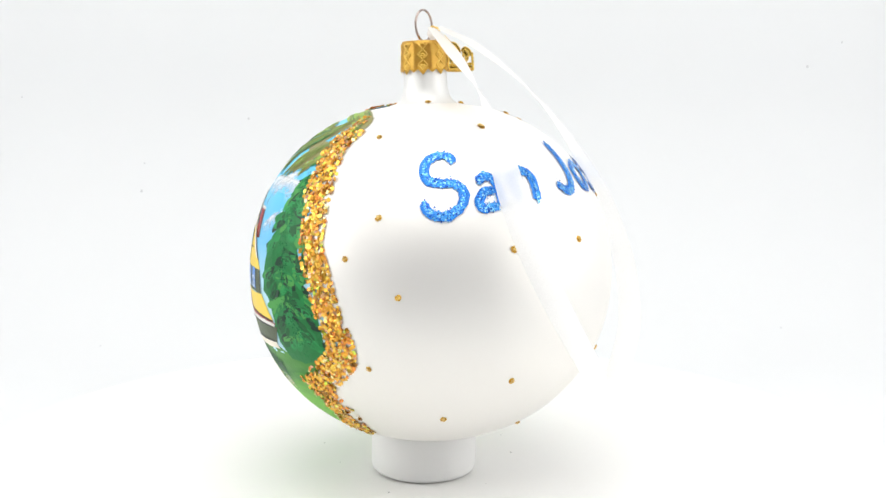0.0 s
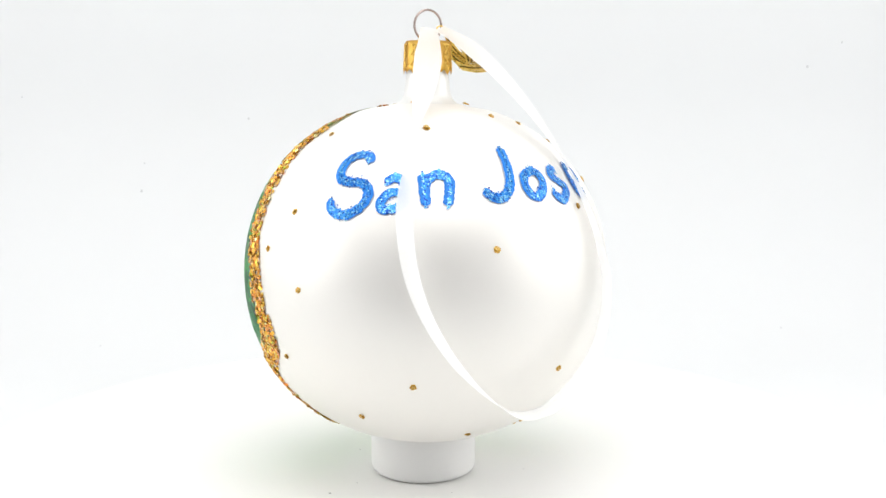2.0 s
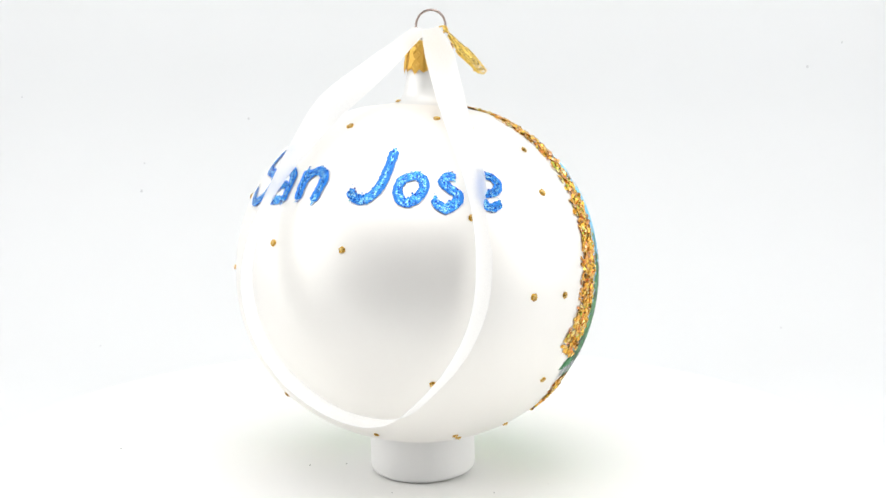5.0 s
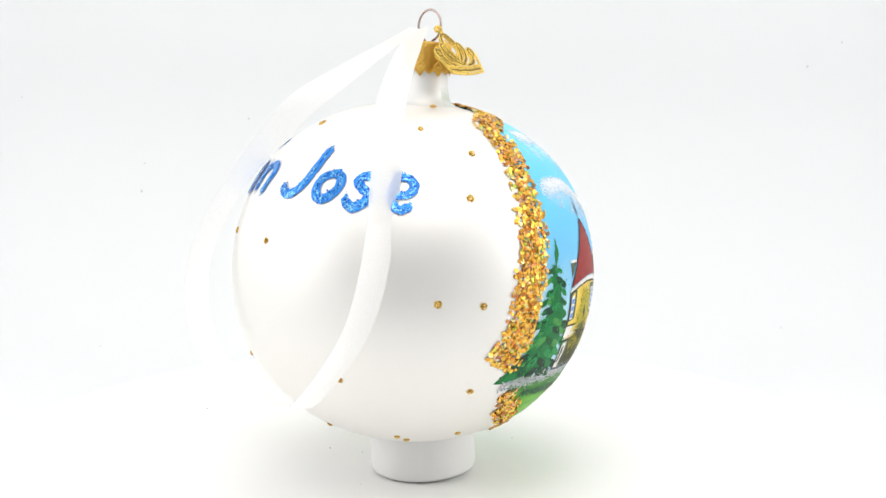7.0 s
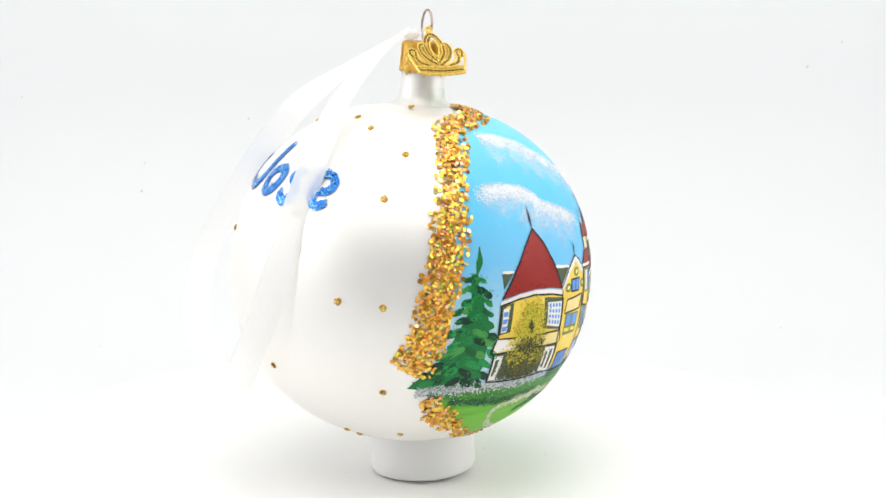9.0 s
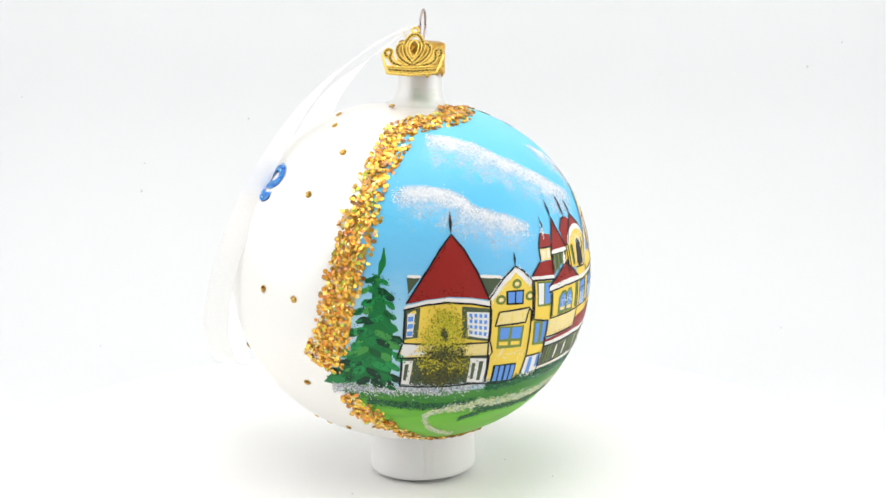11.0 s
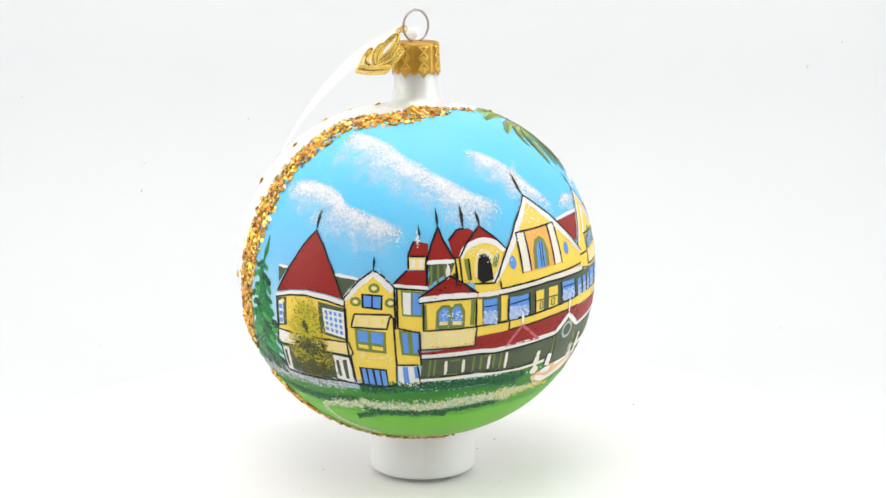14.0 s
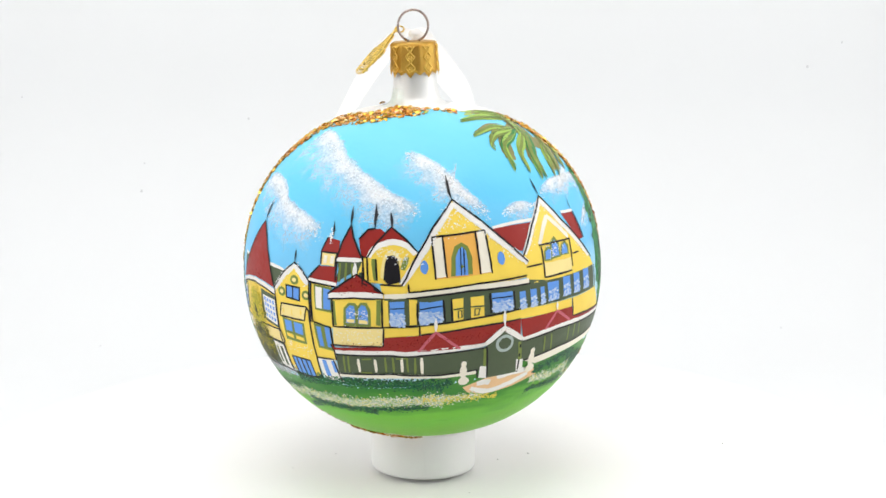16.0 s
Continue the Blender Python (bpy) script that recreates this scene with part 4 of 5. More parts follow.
    outlined(m, 9, 0.56, [[(134.1, 9.5), (135.5, 11.7), (137.6, 16.3), (144.1, 26.6), (151.2, 34.6)], [(151.2, 34.6), (159.3, 27.6), (166.7, 19.9), (173, 12.9)], [(143.2, 23.5), (160.1, 24.4)], [(143.4, 23.5), (143.9, 11)], [(146.6, 23.4), (147.1, 11.4)], [(156.9, 24.4), (157.1, 11.4)], [(160.1, 24.3), (160.6, 11.3)], [(136, 7.4), (155.1, 8.7), (171.8, 8.9)], [(135.3, 5.6), (153, 6.8), (172.8, 6.3)], [(136.1, 10), (136.2, 7.5)], [(138.2, -3), (154.6, -1.8), (169.1, -1)], [(139.1, -5.8), (154.6, -4.5), (169.1, -4.2)], [(128.6, -3.3), (138.9, -3), (138.7, -6)], [(138.4, 4.1), (138.3, -2.6)], [(145.8, 4.8), (146, -2)], [(148, 5), (148, -1.8)], [(159.4, 5.4), (159.5, -0.7)], [(167, 5), (167.1, -1.1)]])
    dabs(m, "glitter", SILVERLEAF, 9.4, along([(139.5, 16.5), (143.9, 22.9), (150.8, 32), (158.8, 25), (166.2, 17.9), (171.7, 13.3)], 200, 0.9, 0.5, random.Random(3)) + along([(147.1, 28.1), (154.1, 27.5)], 80, 2.0, 0.5, random.Random(31)), "loose white glitter", 6)


def paint_right_wing():
    w = fill(ornament, "painted_right_wing", YELLOW, 4.6, [(184.6, 31.8), (203.8, 8), (205.9, 4.9), (179.3, 5.7), (171.9, 6.5), (171.6, 14.9)], "yellow right wing under a steep white-edged gable")
    fill(w, "roof", RED, 3.4, [(163, 24.4), (170.4, 24.7), (178.1, 24.5), (173.9, 19.5), (171.8, 16.4), (170.7, 16.6), (166.7, 19.9)], "brick-red connecting roof")
    fill(w, "roof", RED, 3.4, [(192.2, 24.6), (199.4, 23.9), (201.4, 14.8), (197.5, 14.8)], "brick-red far roof")
    strokes(w, "ridge", WHITE, 4.6, 1.0, [[(162.9, 24.8), (170.6, 25.4), (178.4, 25.2)], [(192.4, 25.1), (199.8, 24.3)]], label="white ridge line")
    strokes(w, "bargeboard", WHITE, 6, 1.8, [[(172.2, 15.3), (176.7, 22.5), (184.1, 30.8)], [(184.1, 30.8), (190.3, 22.2), (202.7, 8.7)]], label="white gable board")
    strokes(w, "spire", BLACK, 7, 0.7, [[(184.9, 32.2), (184.8, 34.8), (185, 37.7)]], label="black spire")
    strokes(w, "spire", BLACK, 7, 0.4, [[(199, 24.7), (199.2, 27.1), (199.7, 29.4)]], label="thin black spire")
    strokes(w, "dormer_board", CREAM, 6.4, 1.5, [[(178.3, 17.3), (181.3, 21.7), (184.5, 25.3)], [(184.5, 25.3), (188.5, 21.1), (192, 17)]], label="cream dormer board")
    for q in ([(179.1, 11.9), (179.6, 15), (181.1, 16.2), (182.9, 15.6), (182.4, 11.6)], [(181.9, 11.9), (182.6, 17.2), (185.1, 18.7), (186.6, 16.4), (186.5, 12)], [(186.2, 12.3), (187.4, 15.5), (189.7, 16.5), (191, 14.8), (190.5, 11.9)]):
        fill(w, "window_frame", MOSS, 7, q, "moss green arched frame")
    for q in ([(179.7, 12.3), (180.2, 14.7), (181.4, 15.3), (182.5, 14.8), (182, 12.3)], [(182.7, 12.6), (183.4, 16.4), (184.8, 17.5), (185.8, 16), (185.8, 12.6)], [(187, 12.6), (187.9, 14.9), (189.4, 15.7), (190.1, 14.4), (189.9, 12.4)]):
        pane(w, 8, q)
    fill(w, "balcony", STRAW, 7, [(178.3, 11.4), (191.6, 10.7), (191.1, 6.6), (178.8, 7.1)], "straw-yellow balcony front")
    fill(w, "end_wall", YELLOW, 6, [(190.8, -2.3), (207.3, -2.9), (213, -10.9), (191.6, -8.5)], "yellow end wall")
    outlined(w, 8.6, 0.58, [[(171.6, 14.9), (177.1, 23.5), (184.7, 31.9)], [(184.7, 31.9), (190.9, 23.1), (204.2, 7.9)], [(177.9, 17.1), (192.5, 16.5)], [(178.8, 16.7), (178.6, 6.9)], [(192.3, 16.7), (191.5, 7.8)], [(178.8, 7), (191.1, 6.6)], [(172.1, 11.4), (178.1, 11.4)], [(192.5, 11.6), (196, 11.5)], [(199.4, 23.9), (201.4, 14.8)], [(191.6, -8.5), (213, -10.9)], [(190.6, -2.4), (191.4, -8.5)], [(205.9, 4.8), (206.7, -2.8)]])
    dabs(w, "glitter", SILVERLEAF, 9, along([(173.9, 16), (183.2, 29.3), (190, 21.5), (200.2, 9.7)], 120, 0.8, 0.5, random.Random(13)) + along([(181.6, 14.6), (188.4, 13.9)], 50, 1.2, 0.5, random.Random(14)), "loose white glitter", 6)


def paint_veranda():
    v = fill(ornament, "painted_veranda", OLIVE, 7, [(112.8, -13.2), (141, -12.5), (145.1, -12), (157.8, -11.7), (163.8, -7), (169.8, -11.4), (184, -10.4), (214.9, -12.7), (211.5, -18.8), (185.8, -17.9), (171.7, -18.9), (169.5, -22.9), (159, -23), (155.6, -19.4), (145, -20), (133.9, -19.7), (129.9, -19), (112.3, -20.1)], "long olive green veranda with a brick-red lean-to roof")
    fill(v, "roof", RED, 8, [(111.6, -9.9), (113, -11), (128.2, -9.6), (128.6, -6.7), (138.7, -6), (136.1, -6.1), (154.5, -4.6), (169.1, -4.2), (169.4, -10.7), (164.5, -5.6), (163.1, -5.7), (157.7, -10.1), (145.1, -10.7), (134.5, -11.4), (130.6, -11), (112.4, -11.8)], "brick-red lean-to roof")
    fill(v, "roof", RED, 8, [(169.1, -4.4), (181.3, -4.6), (190.5, -5.1), (191.7, -8.6), (214.5, -11.4), (213.4, -12.2), (183.8, -9.6), (170.2, -10.9)], "brick-red lean-to roof")
    strokes(v, "eave", WHITE, 9, 1.5, [[(112.7, -12.4), (130.6, -11.7), (134.4, -12.1), (145.1, -11.3), (157.7, -10.7)], [(170.1, -11.2), (183.9, -10), (213.4, -12.2)]], label="white painted eave")
    for q, k in (([(138.1, -11.3), (143.3, -5.1), (150.2, -11.1)], 1), ([(178.4, -9.8), (183.1, -4.6), (189.8, -9.4)], 1)):
        fill(v, "roof_gable", RED, 9.4, q, "small red roof gable")
        strokes(v, "gable_line", ROSE, 10.4, 0.9, [q], label="rose red gable edge")
    strokes(v, "finial", WHITE, 11, 1.1, [[(143.4, -0.7), (143.3, -5)]], label="white finial")
    strokes(v, "finial", WHITE, 11, 1.0, [[(183, -1.5), (183.1, -4.3)]], label="white finial")
    strokes(v, "finial", WHITE, 12, 1.2, [[(163.7, -0.4), (163.8, -5.6)]], label="white finial")
    fill(v, "porch", OLIVE, 10, [(158.1, -11.4), (163.8, -7.1), (169.4, -11.6), (169.8, -22.5), (159.1, -22.9)], "olive green porch front")
    strokes(v, "porch_board", WHITE, 11.4, 1.7, [[(157.7, -10.7), (163.7, -6.2), (170, -11)]], label="white porch gable board")
    c = [(164, -11.3)][0]
    strokes(v, "wreath", paint("grey_green_paint", (0.42, 0.5, 0.47)), 11.4, 1.0, [[(c[0] + 2.5 * math.cos(a), c[1] + 2.4 * math.sin(a)) for a in (i * math.pi / 8 for i in range(17))]], True, "pale grey-green round wreath")
    for q in ([(156.4, -18), (158.5, -18.4), (159, -23), (156.2, -22.4)], [(168.6, -17.9), (171, -18.2), (171.7, -22.6), (169.2, -22.3)]):
        fill(v, "porch_base", WHITE, 11, q, "white porch base")
    for q in ([(157.3, -12.2), (158.1, -12.2), (158.4, -18.4), (157.5, -18.2)], [(168.6, -11.8), (169.6, -11.7), (170.5, -18.3), (169.3, -18.2)]):
        fill(v, "porch_post", MOSS, 11, q)
    for q, hgt in (([(151.4, -20.3)], 1), ([(174.4, -19.8)], 1)):
        a, b = q[0]
        dabs(v, "urn", CREAM, 12.4, [(a, b + 3.8, 2.0, 1.7, 90), (a - 0.1, b + 0.9, 5.0, 2.1, 90), (a + 0.1, b - 2.6, 3.2, 3.2, 0)], "cream painted garden urn", 12, "")
    fill(v, "plinth", CREAM, 8, [(112.2, -21.5), (129.7, -20.9), (140.7, -21), (145, -21.3), (155.6, -20.9), (155.5, -19.2), (145, -19.8), (133.9, -19.5), (129.9, -19), (112.3, -20.1)], "cream painted plinth")
    fill(v, "plinth", CREAM, 8, [(171.8, -19.1), (185.8, -17.9), (211.5, -18.1), (212.7, -20.3), (190.5, -20.3), (176.5, -21.4)], "cream painted plinth")
    for ln in ([(119.8, -14.2), (119.7, -19.1)], [(125.1, -14), (125, -18.7)], [(133.1, -13.4), (133, -18.4)], [(138.9, -13.4), (138.9, -18.3)], [(139, -14.1), (138.9, -19.1)],):
        strokes(v, "slat", CREAM, 9, 0.9, [ln], label="cream veranda post")
    for ln in ([(115.2, -13.4), (114.7, -19.6)], [(116.7, -13.3), (116.2, -19.4)], [(120.9, -14.3), (124, -14)], [(120.1, -19.1), (123.7, -19)], [(128.2, -13.3), (128.1, -18.6)], [(130.5, -13.3), (130.5, -18.5)], [(131.4, -13.7), (134.4, -13.5)], [(134.7, -13.4), (134.7, -18.4)], [(137, -13.4), (137.1, -18.4)], [(137, -14), (136.8, -19.1)], [(178.7, -12.2), (179.3, -17.7)], [(181.6, -12), (182.4, -17.7)], [(189.9, -10.9), (190.3, -16.7)], [(193.3, -11.2), (193.6, -16.2)], [(196.2, -11.1), (197.2, -16.3)],):
        strokes(v, "slat", MOSS, 9, 0.6, [ln], label="moss green veranda post")
    outlined(v, 10.6, 0.56, [[(112.5, -13.3), (130.5, -12.6), (134.4, -13), (145.1, -12.3), (157.4, -11.8)], [(158.3, -11.4), (159.1, -22.9)], [(169.4, -11.6), (169.7, -22.8)], [(112.1, -20.3), (129.9, -19.2), (133.9, -19.7), (145, -20), (155.5, -19.3)], [(170.3, -11.9), (184, -10.9), (212.3, -12.8)], [(171.7, -18.9), (185.7, -17.7), (211, -17.8)], [(155.5, -19.2), (155.9, -22.4)], [(157.7, -9.9), (163.6, -5.4), (170, -10.4)], [(111.6, -9.9), (112.2, -12)]])
    rnd = random.Random(17)
    dabs(v, "red_glitter", REDFLAKE, 10.2, along([(115.6, -11.1), (130.8, -8.9), (141.3, -8), (156.6, -7.2), (167.5, -6.9)], 400, 0.8, 0.4, rnd), "sprinkled red glitter", 6)


def paint_trees():
    rnd = random.Random(21)
    f = fill(ornament, "painted_fir", FIR, 3.4, [(57.3, 10.7), (59.4, 6.2), (60.4, 0.9), (62.3, -3.8), (63, -10.3), (61.9, -20.8), (52.9, -23.8), (39.6, -26.5), (49.7, -14.1), (53.4, -5.6), (55.9, 2.8), (56, 9.1)], "dark green fir tree at the gold border", 0.9)
    strokes(f, "tip", FIR, 4.4, 1.9, [[(57.6, 11.1), (58.2, 13.6), (58.7, 16.4), (58.5, 19.8)]], label="slim green top shoot")
    spots = []
    base = [(57.3, 11), (57.9, 4.6), (57.5, -1.8), (57.1, -8.5), (55.4, -15.9), (53.4, -22.3)]
    for k in range(11):
        s = k / 10
        i = min(4, int(s * 5))
        u = s * 5 - i
        a = base[i][0] + (base[i + 1][0] - base[i][0]) * u
        b = base[i][1] + (base[i + 1][1] - base[i][1]) * u
        half = 2.2 + 8.0 * s
        for x in (-1, -0.6, -0.25, 0.25, 0.6, 1) if k % 2 else (-0.8, -0.4, 0, 0.4, 0.8):
            spots.append((a + x * half + rnd.uniform(-0.7, 0.7), b - abs(x) * 1.8 + rnd.uniform(-0.8, 0.8), rnd.uniform(4.2, 6.0) * (0.55 + 0.5 * s), rnd.uniform(2.4, 3.4) * (0.6 + 0.45 * s), (-30 if x > 0 else 210) + rnd.uniform(-18, 18)))
    for k in range(70):
        a, b, ln, wd, d = rnd.choice(spots)
        spots.append((a + rnd.uniform(-1, 1), b + rnd.uniform(-1, 1), ln * 0.55, wd * 0.4, d + rnd.uniform(-15, 15)))
    dabs(f, "fir_foliage", FIRLEAF, 5, spots, "layered green brush leaves", 9)
    dabs(f, "glitter", GREENFLAKE, 7.6, [(a + rnd.gauss(0, 1.1), b + rnd.gauss(0, 0.7), 0.5, 0.5, 0) for a, b, *_ in (rnd.choice(spots) for _ in range(380))], "loose green glitter", 6)

    t = fill(ornament, "painted_cypress", FIR, 3.4, [(222.5, 38), (222.1, 34.6), (220.3, 31.3), (217.9, 26.7), (215.4, 22.3), (213.6, 17.4), (210.6, 11.1), (209.6, 5), (209.2, -1.2), (213.1, -5), (213.6, -11.1), (214.1, -17.4), (217.6, -22.8), (225.1, -23.8), (233.6, -21.5), (235.6, -17.5), (235.2, -13.2), (234.9, -7.2), (230.3, -3.4), (229.9, 4.6), (230.8, 4.9), (227, 12.2), (226.3, 19.2), (224.5, 25.1), (224.9, 31.4)], "tall shaggy green tree beside the right wing", 0.8)
    run = [(222.1, 35.9), (222, 28.7), (220.7, 23.8), (220.2, 17.7), (220.9, 11.3), (220.6, 4.8), (221.5, 2.9), (222, -2.9), (223.9, -7.5), (225.9, -13.4), (227.6, -18.2)]
    spots = []
    for k in range(210):
        i = rnd.random() ** 0.9 * (len(run) - 1.01)
        j = int(i)
        u = i - j
        x = rnd.uniform(-1, 1)
        half = 1.5 + 8.5 * min(1, i / 4)
        spots.append((run[j][0] + (run[j + 1][0] - run[j][0]) * u + x * half, run[j][1] + (run[j + 1][1] - run[j][1]) * u, rnd.uniform(3.4, 7.2), rnd.uniform(1.6, 3.6), (-35 if x > 0 else 215) + rnd.uniform(-25, 25)))
    dabs(t, "foliage", FIRLEAF, 5, spots, "green brush leaves", 9)
    dabs(t, "glitter", GREENFLAKE, 7.4, along(run, 360, 3.0, 0.5, rnd), "loose green glitter", 6)

    p = dabs(ornament, "painted_palm_fronds", PALM, 3.6, along([(189.1, 70.2), (219.8, 62.5), (229.5, 52.1), (225.9, 41.3)], 60, 1.6, 4.0, rnd, -30, 0.35), "palm fronds hanging in from the gold border", 9, "")
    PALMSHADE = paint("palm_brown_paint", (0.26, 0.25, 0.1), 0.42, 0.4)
    for ln in ([(201.5, 69.6), (228.9, 62.1), (229.5, 52.1), (225.9, 43.3)], [(220.5, 67.2), (217.3, 58.6), (211.9, 51.4), (207.7, 46.2)], [(213, 57.9), (189.3, 53.6), (182.3, 45.6)], [(215.1, 54.9), (197.7, 46.1), (194.8, 40.1)], [(226.5, 50.8), (213.1, 42.9), (207.3, 38.2)], [(217.9, 49.6), (209.3, 44.6), (203.4, 38.5)]):
        strokes(p, "frond_shade", PALMSHADE, 4.6, 4.2, [ln], True, "brown-green shade between the fronds")
    fronds = ([(222.8, 59.6), (194.8, 65.7), (172.7, 65.2)], [(203, 57.8), (188.2, 59.8), (172.3, 57.4)], [(206.6, 56), (186.8, 56.2), (178, 52.4), (177.9, 49.9)], [(206.6, 56), (186.2, 51.8), (182.1, 46.5), (181, 41.8)], [(212.1, 55.3), (191.8, 48), (187.7, 40)], [(213.4, 53.8), (196.3, 45.3), (192.4, 37.1)], [(226.5, 53.3), (213.3, 44.9), (205.4, 36.3)], [(228.7, 49.1), (224, 43.4), (212.8, 39.2)], [(201.5, 69.6), (224, 63.5), (229.3, 55.2)], [(220.5, 68), (213.6, 59.8), (203.7, 53.4)], [(215.8, 62.2), (210.8, 54.3), (203, 48.7)], [(213.5, 53.3), (197.9, 46.1), (194.9, 36.8)], [(215.9, 47.9), (206.6, 43), (201.1, 36.3)], [(220.9, 43.9), (217.2, 40.1), (214.2, 36.5)])
    DEEP = paint("deep_palm_green_paint", (0.05, 0.22, 0.06), 0.42, 0.3)
    for i, q in enumerate(fronds):
        ob = strokes(p, "frond", (LIME, PALMSHADE, MOSS, DEEP)[i % 4], 6 + i % 4, 3.2, [q], True, "tapered green palm frond")
        for k, coat in enumerate((LIME, DEEP, PALMSHADE, LIME, MOSS)):
            off, cut = rnd.uniform(-1.3, 1.3), rnd.uniform(0.0, 0.35)
            line = [(a + off * 1.2, b + off + (1 - n / len(q)) * 0.4) for n, (a, b) in enumerate(q)]
            line[0] = tuple(u + (v - u) * cut for u, v in zip(line[0], line[1]))
            strokes(ob, "tip", coat, 9.4 + 0.4 * k, 1.1, [line], True)
    dabs(p, "glitter", GREENFLAKE, 11, along([(184.9, 53.1), (206.6, 56), (228.1, 48.2)], 120, 1.4, 0.5, rnd), "loose green glitter", 6)


paint_sky()
paint_lawn()
paint_trees()
paint_tower()
paint_bush()
paint_gable_house()
paint_stair_tower()
paint_turrets()
paint_main_house()
paint_right_wing()
paint_pavilion()
paint_veranda()


# ---- lettering ----
GLITTERBLUE = island_paint("blue_glitter_paint", [(0.008, 0.05, 0.36), (0.03, 0.26, 0.88), (0.05, 0.38, 0.95), (0.012, 0.09, 0.5), (0.04, 0.3, 0.9), (0.03, 0.2, 0.75), (0.16, 0.56, 0.98), (0.4, 0.84, 1)], 0.25, 0.4)
BLUEBASE = paint("blue_letter_paint", (0.03, 0.25, 0.82), 0.4, 0.2)


def letter(runs, width=3.0):
    """One brushed letter of thick blue paint with glitter grains in it."""
    bm = bmesh.new()
    for pts in runs:
        stroke_into(bm, pts, width, 9, True, 0.1, True)
    ob = part("letter", bm, BLUEBASE, ornament, "blue glitter-paint letter")
    rnd = random.Random(len(runs[0]) * 7 + 1)
    grains = []
    for pts in runs:
        grains += [(a, b, s, s, d) for a, b, s, _, d in along(pts, 100 * len(pts), width * 0.25, 0.8, rnd)]
    dabs(ob, "glitter", GLITTERBLUE, 11, grains, "sparkling blue glitter grains", 5)


letter([[(278, 40.3), (278.2, 42.6), (272.9, 43), (269.2, 40.6), (268.4, 37.2), (269.7, 34.2), (274, 33.2), (278.6, 32.8), (281, 30), (279.8, 26), (275.9, 23.1), (271.8, 22.9), (269.1, 24.7), (268.2, 27.2)]])           # S
letter([[(291.4, 33.9), (289.3, 35.2), (286.2, 33.4)], [(291.3, 34.9), (292.8, 31.6), (293, 25.1)], [(291.3, 30.1), (287.9, 29.9), (285.4, 26.8), (286.8, 24.6), (291.5, 25.4)]], 2.8)                     # a
letter([[(298.3, 36.2), (299, 31.4), (299.7, 26.2)], [(299, 32), (301, 35.3), (304.5, 36.3), (307.2, 34.3), (307, 29.6), (306.2, 26.3)]])                                            # n
letter([[(330.9, 46.2), (330.3, 39.7), (329, 33.8), (326.5, 29.8), (323.2, 28.2), (320.6, 29.2), (318.7, 31)]])                                                                    # J
letter([[(339.6, 37.2), (335.9, 35.7), (334.7, 32.1), (336.5, 28.8), (339.6, 28.8), (342.8, 32.2), (343.1, 35.7), (341.1, 37.4), (339.3, 37.2)]])                                                  # o
letter([[(353.4, 36.7), (352, 38), (349.6, 35.7), (351.9, 33.5), (354.4, 31.6), (353.5, 29), (349.9, 27.2), (347.2, 29), (347, 30)]])                                                  # s
letter([[(2.4, 32.1), (7.4, 32.9), (9.3, 35.6), (6.9, 38.2), (3.2, 37.7), (2, 34.3), (2.2, 30.4), (4.9, 27.8), (8.8, 29.4)]], 2.7)                                             # e


# ---- gold dots and the sequin border ----
DOTGOLD = island_paint("gold_glitter_paint", [(0.7, 0.42, 0.06), (0.85, 0.58, 0.14), (0.5, 0.27, 0.03), (0.9, 0.7, 0.3)], 0.3, 0.75)


def on_glass(lon, lat, lift, spin=0.0, tilt=0.0, lean=0.0):
    """A pose on the glass whose z axis points out of the ball, spun and tilted."""
    p = on_ball(lon, lat, lift)
    out = (on_ball(lon, lat, 0.001) - on_ball(lon, lat, 0)).normalized()
    q = out.to_track_quat("Z", "Y")
    return Matrix.Translation(p) @ q.to_matrix().to_4x4() @ pose(0, 0, 0, tilt, lean, spin)


def dot_mesh():
    """A low grainy blob of gold glitter paint."""
    rnd = random.Random(40)
    bm = bmesh.new()
    for _ in range(34):
        r, a = 0.00078 * math.sqrt(rnd.random()), rnd.uniform(0, 6.283)
        s, z = rnd.uniform(0.00016, 0.0003), 0.00038 * (1 - (r / 0.0009) ** 2)
        m = pose(r * math.cos(a), r * math.sin(a), z, rnd.uniform(-40, 40), rnd.uniform(-40, 40), rnd.uniform(0, 90))
        vs = [bm.verts.new(m @ Vector((s * math.cos(k * math.pi / 3), s * math.sin(k * math.pi / 3), 0))) for k in range(6)]
        bm.faces.new(vs)
    ring = [bm.verts.new((0.0008 * rnd.uniform(0.85, 1.1) * math.cos(k * math.pi / 7), 0.0008 * rnd.uniform(0.85, 1.1) * math.sin(k * math.pi / 7), -0.00004)) for k in range(14)]
    top = [bm.verts.new((v.co.x * 0.75, v.co.y * 0.75, 0.0002)) for v in ring]
    for k in range(14):
        bm.faces.new((ring[k], ring[(k + 1) % 14], top[(k + 1) % 14], top[k]))
    bm.faces.new(top)
    return bm


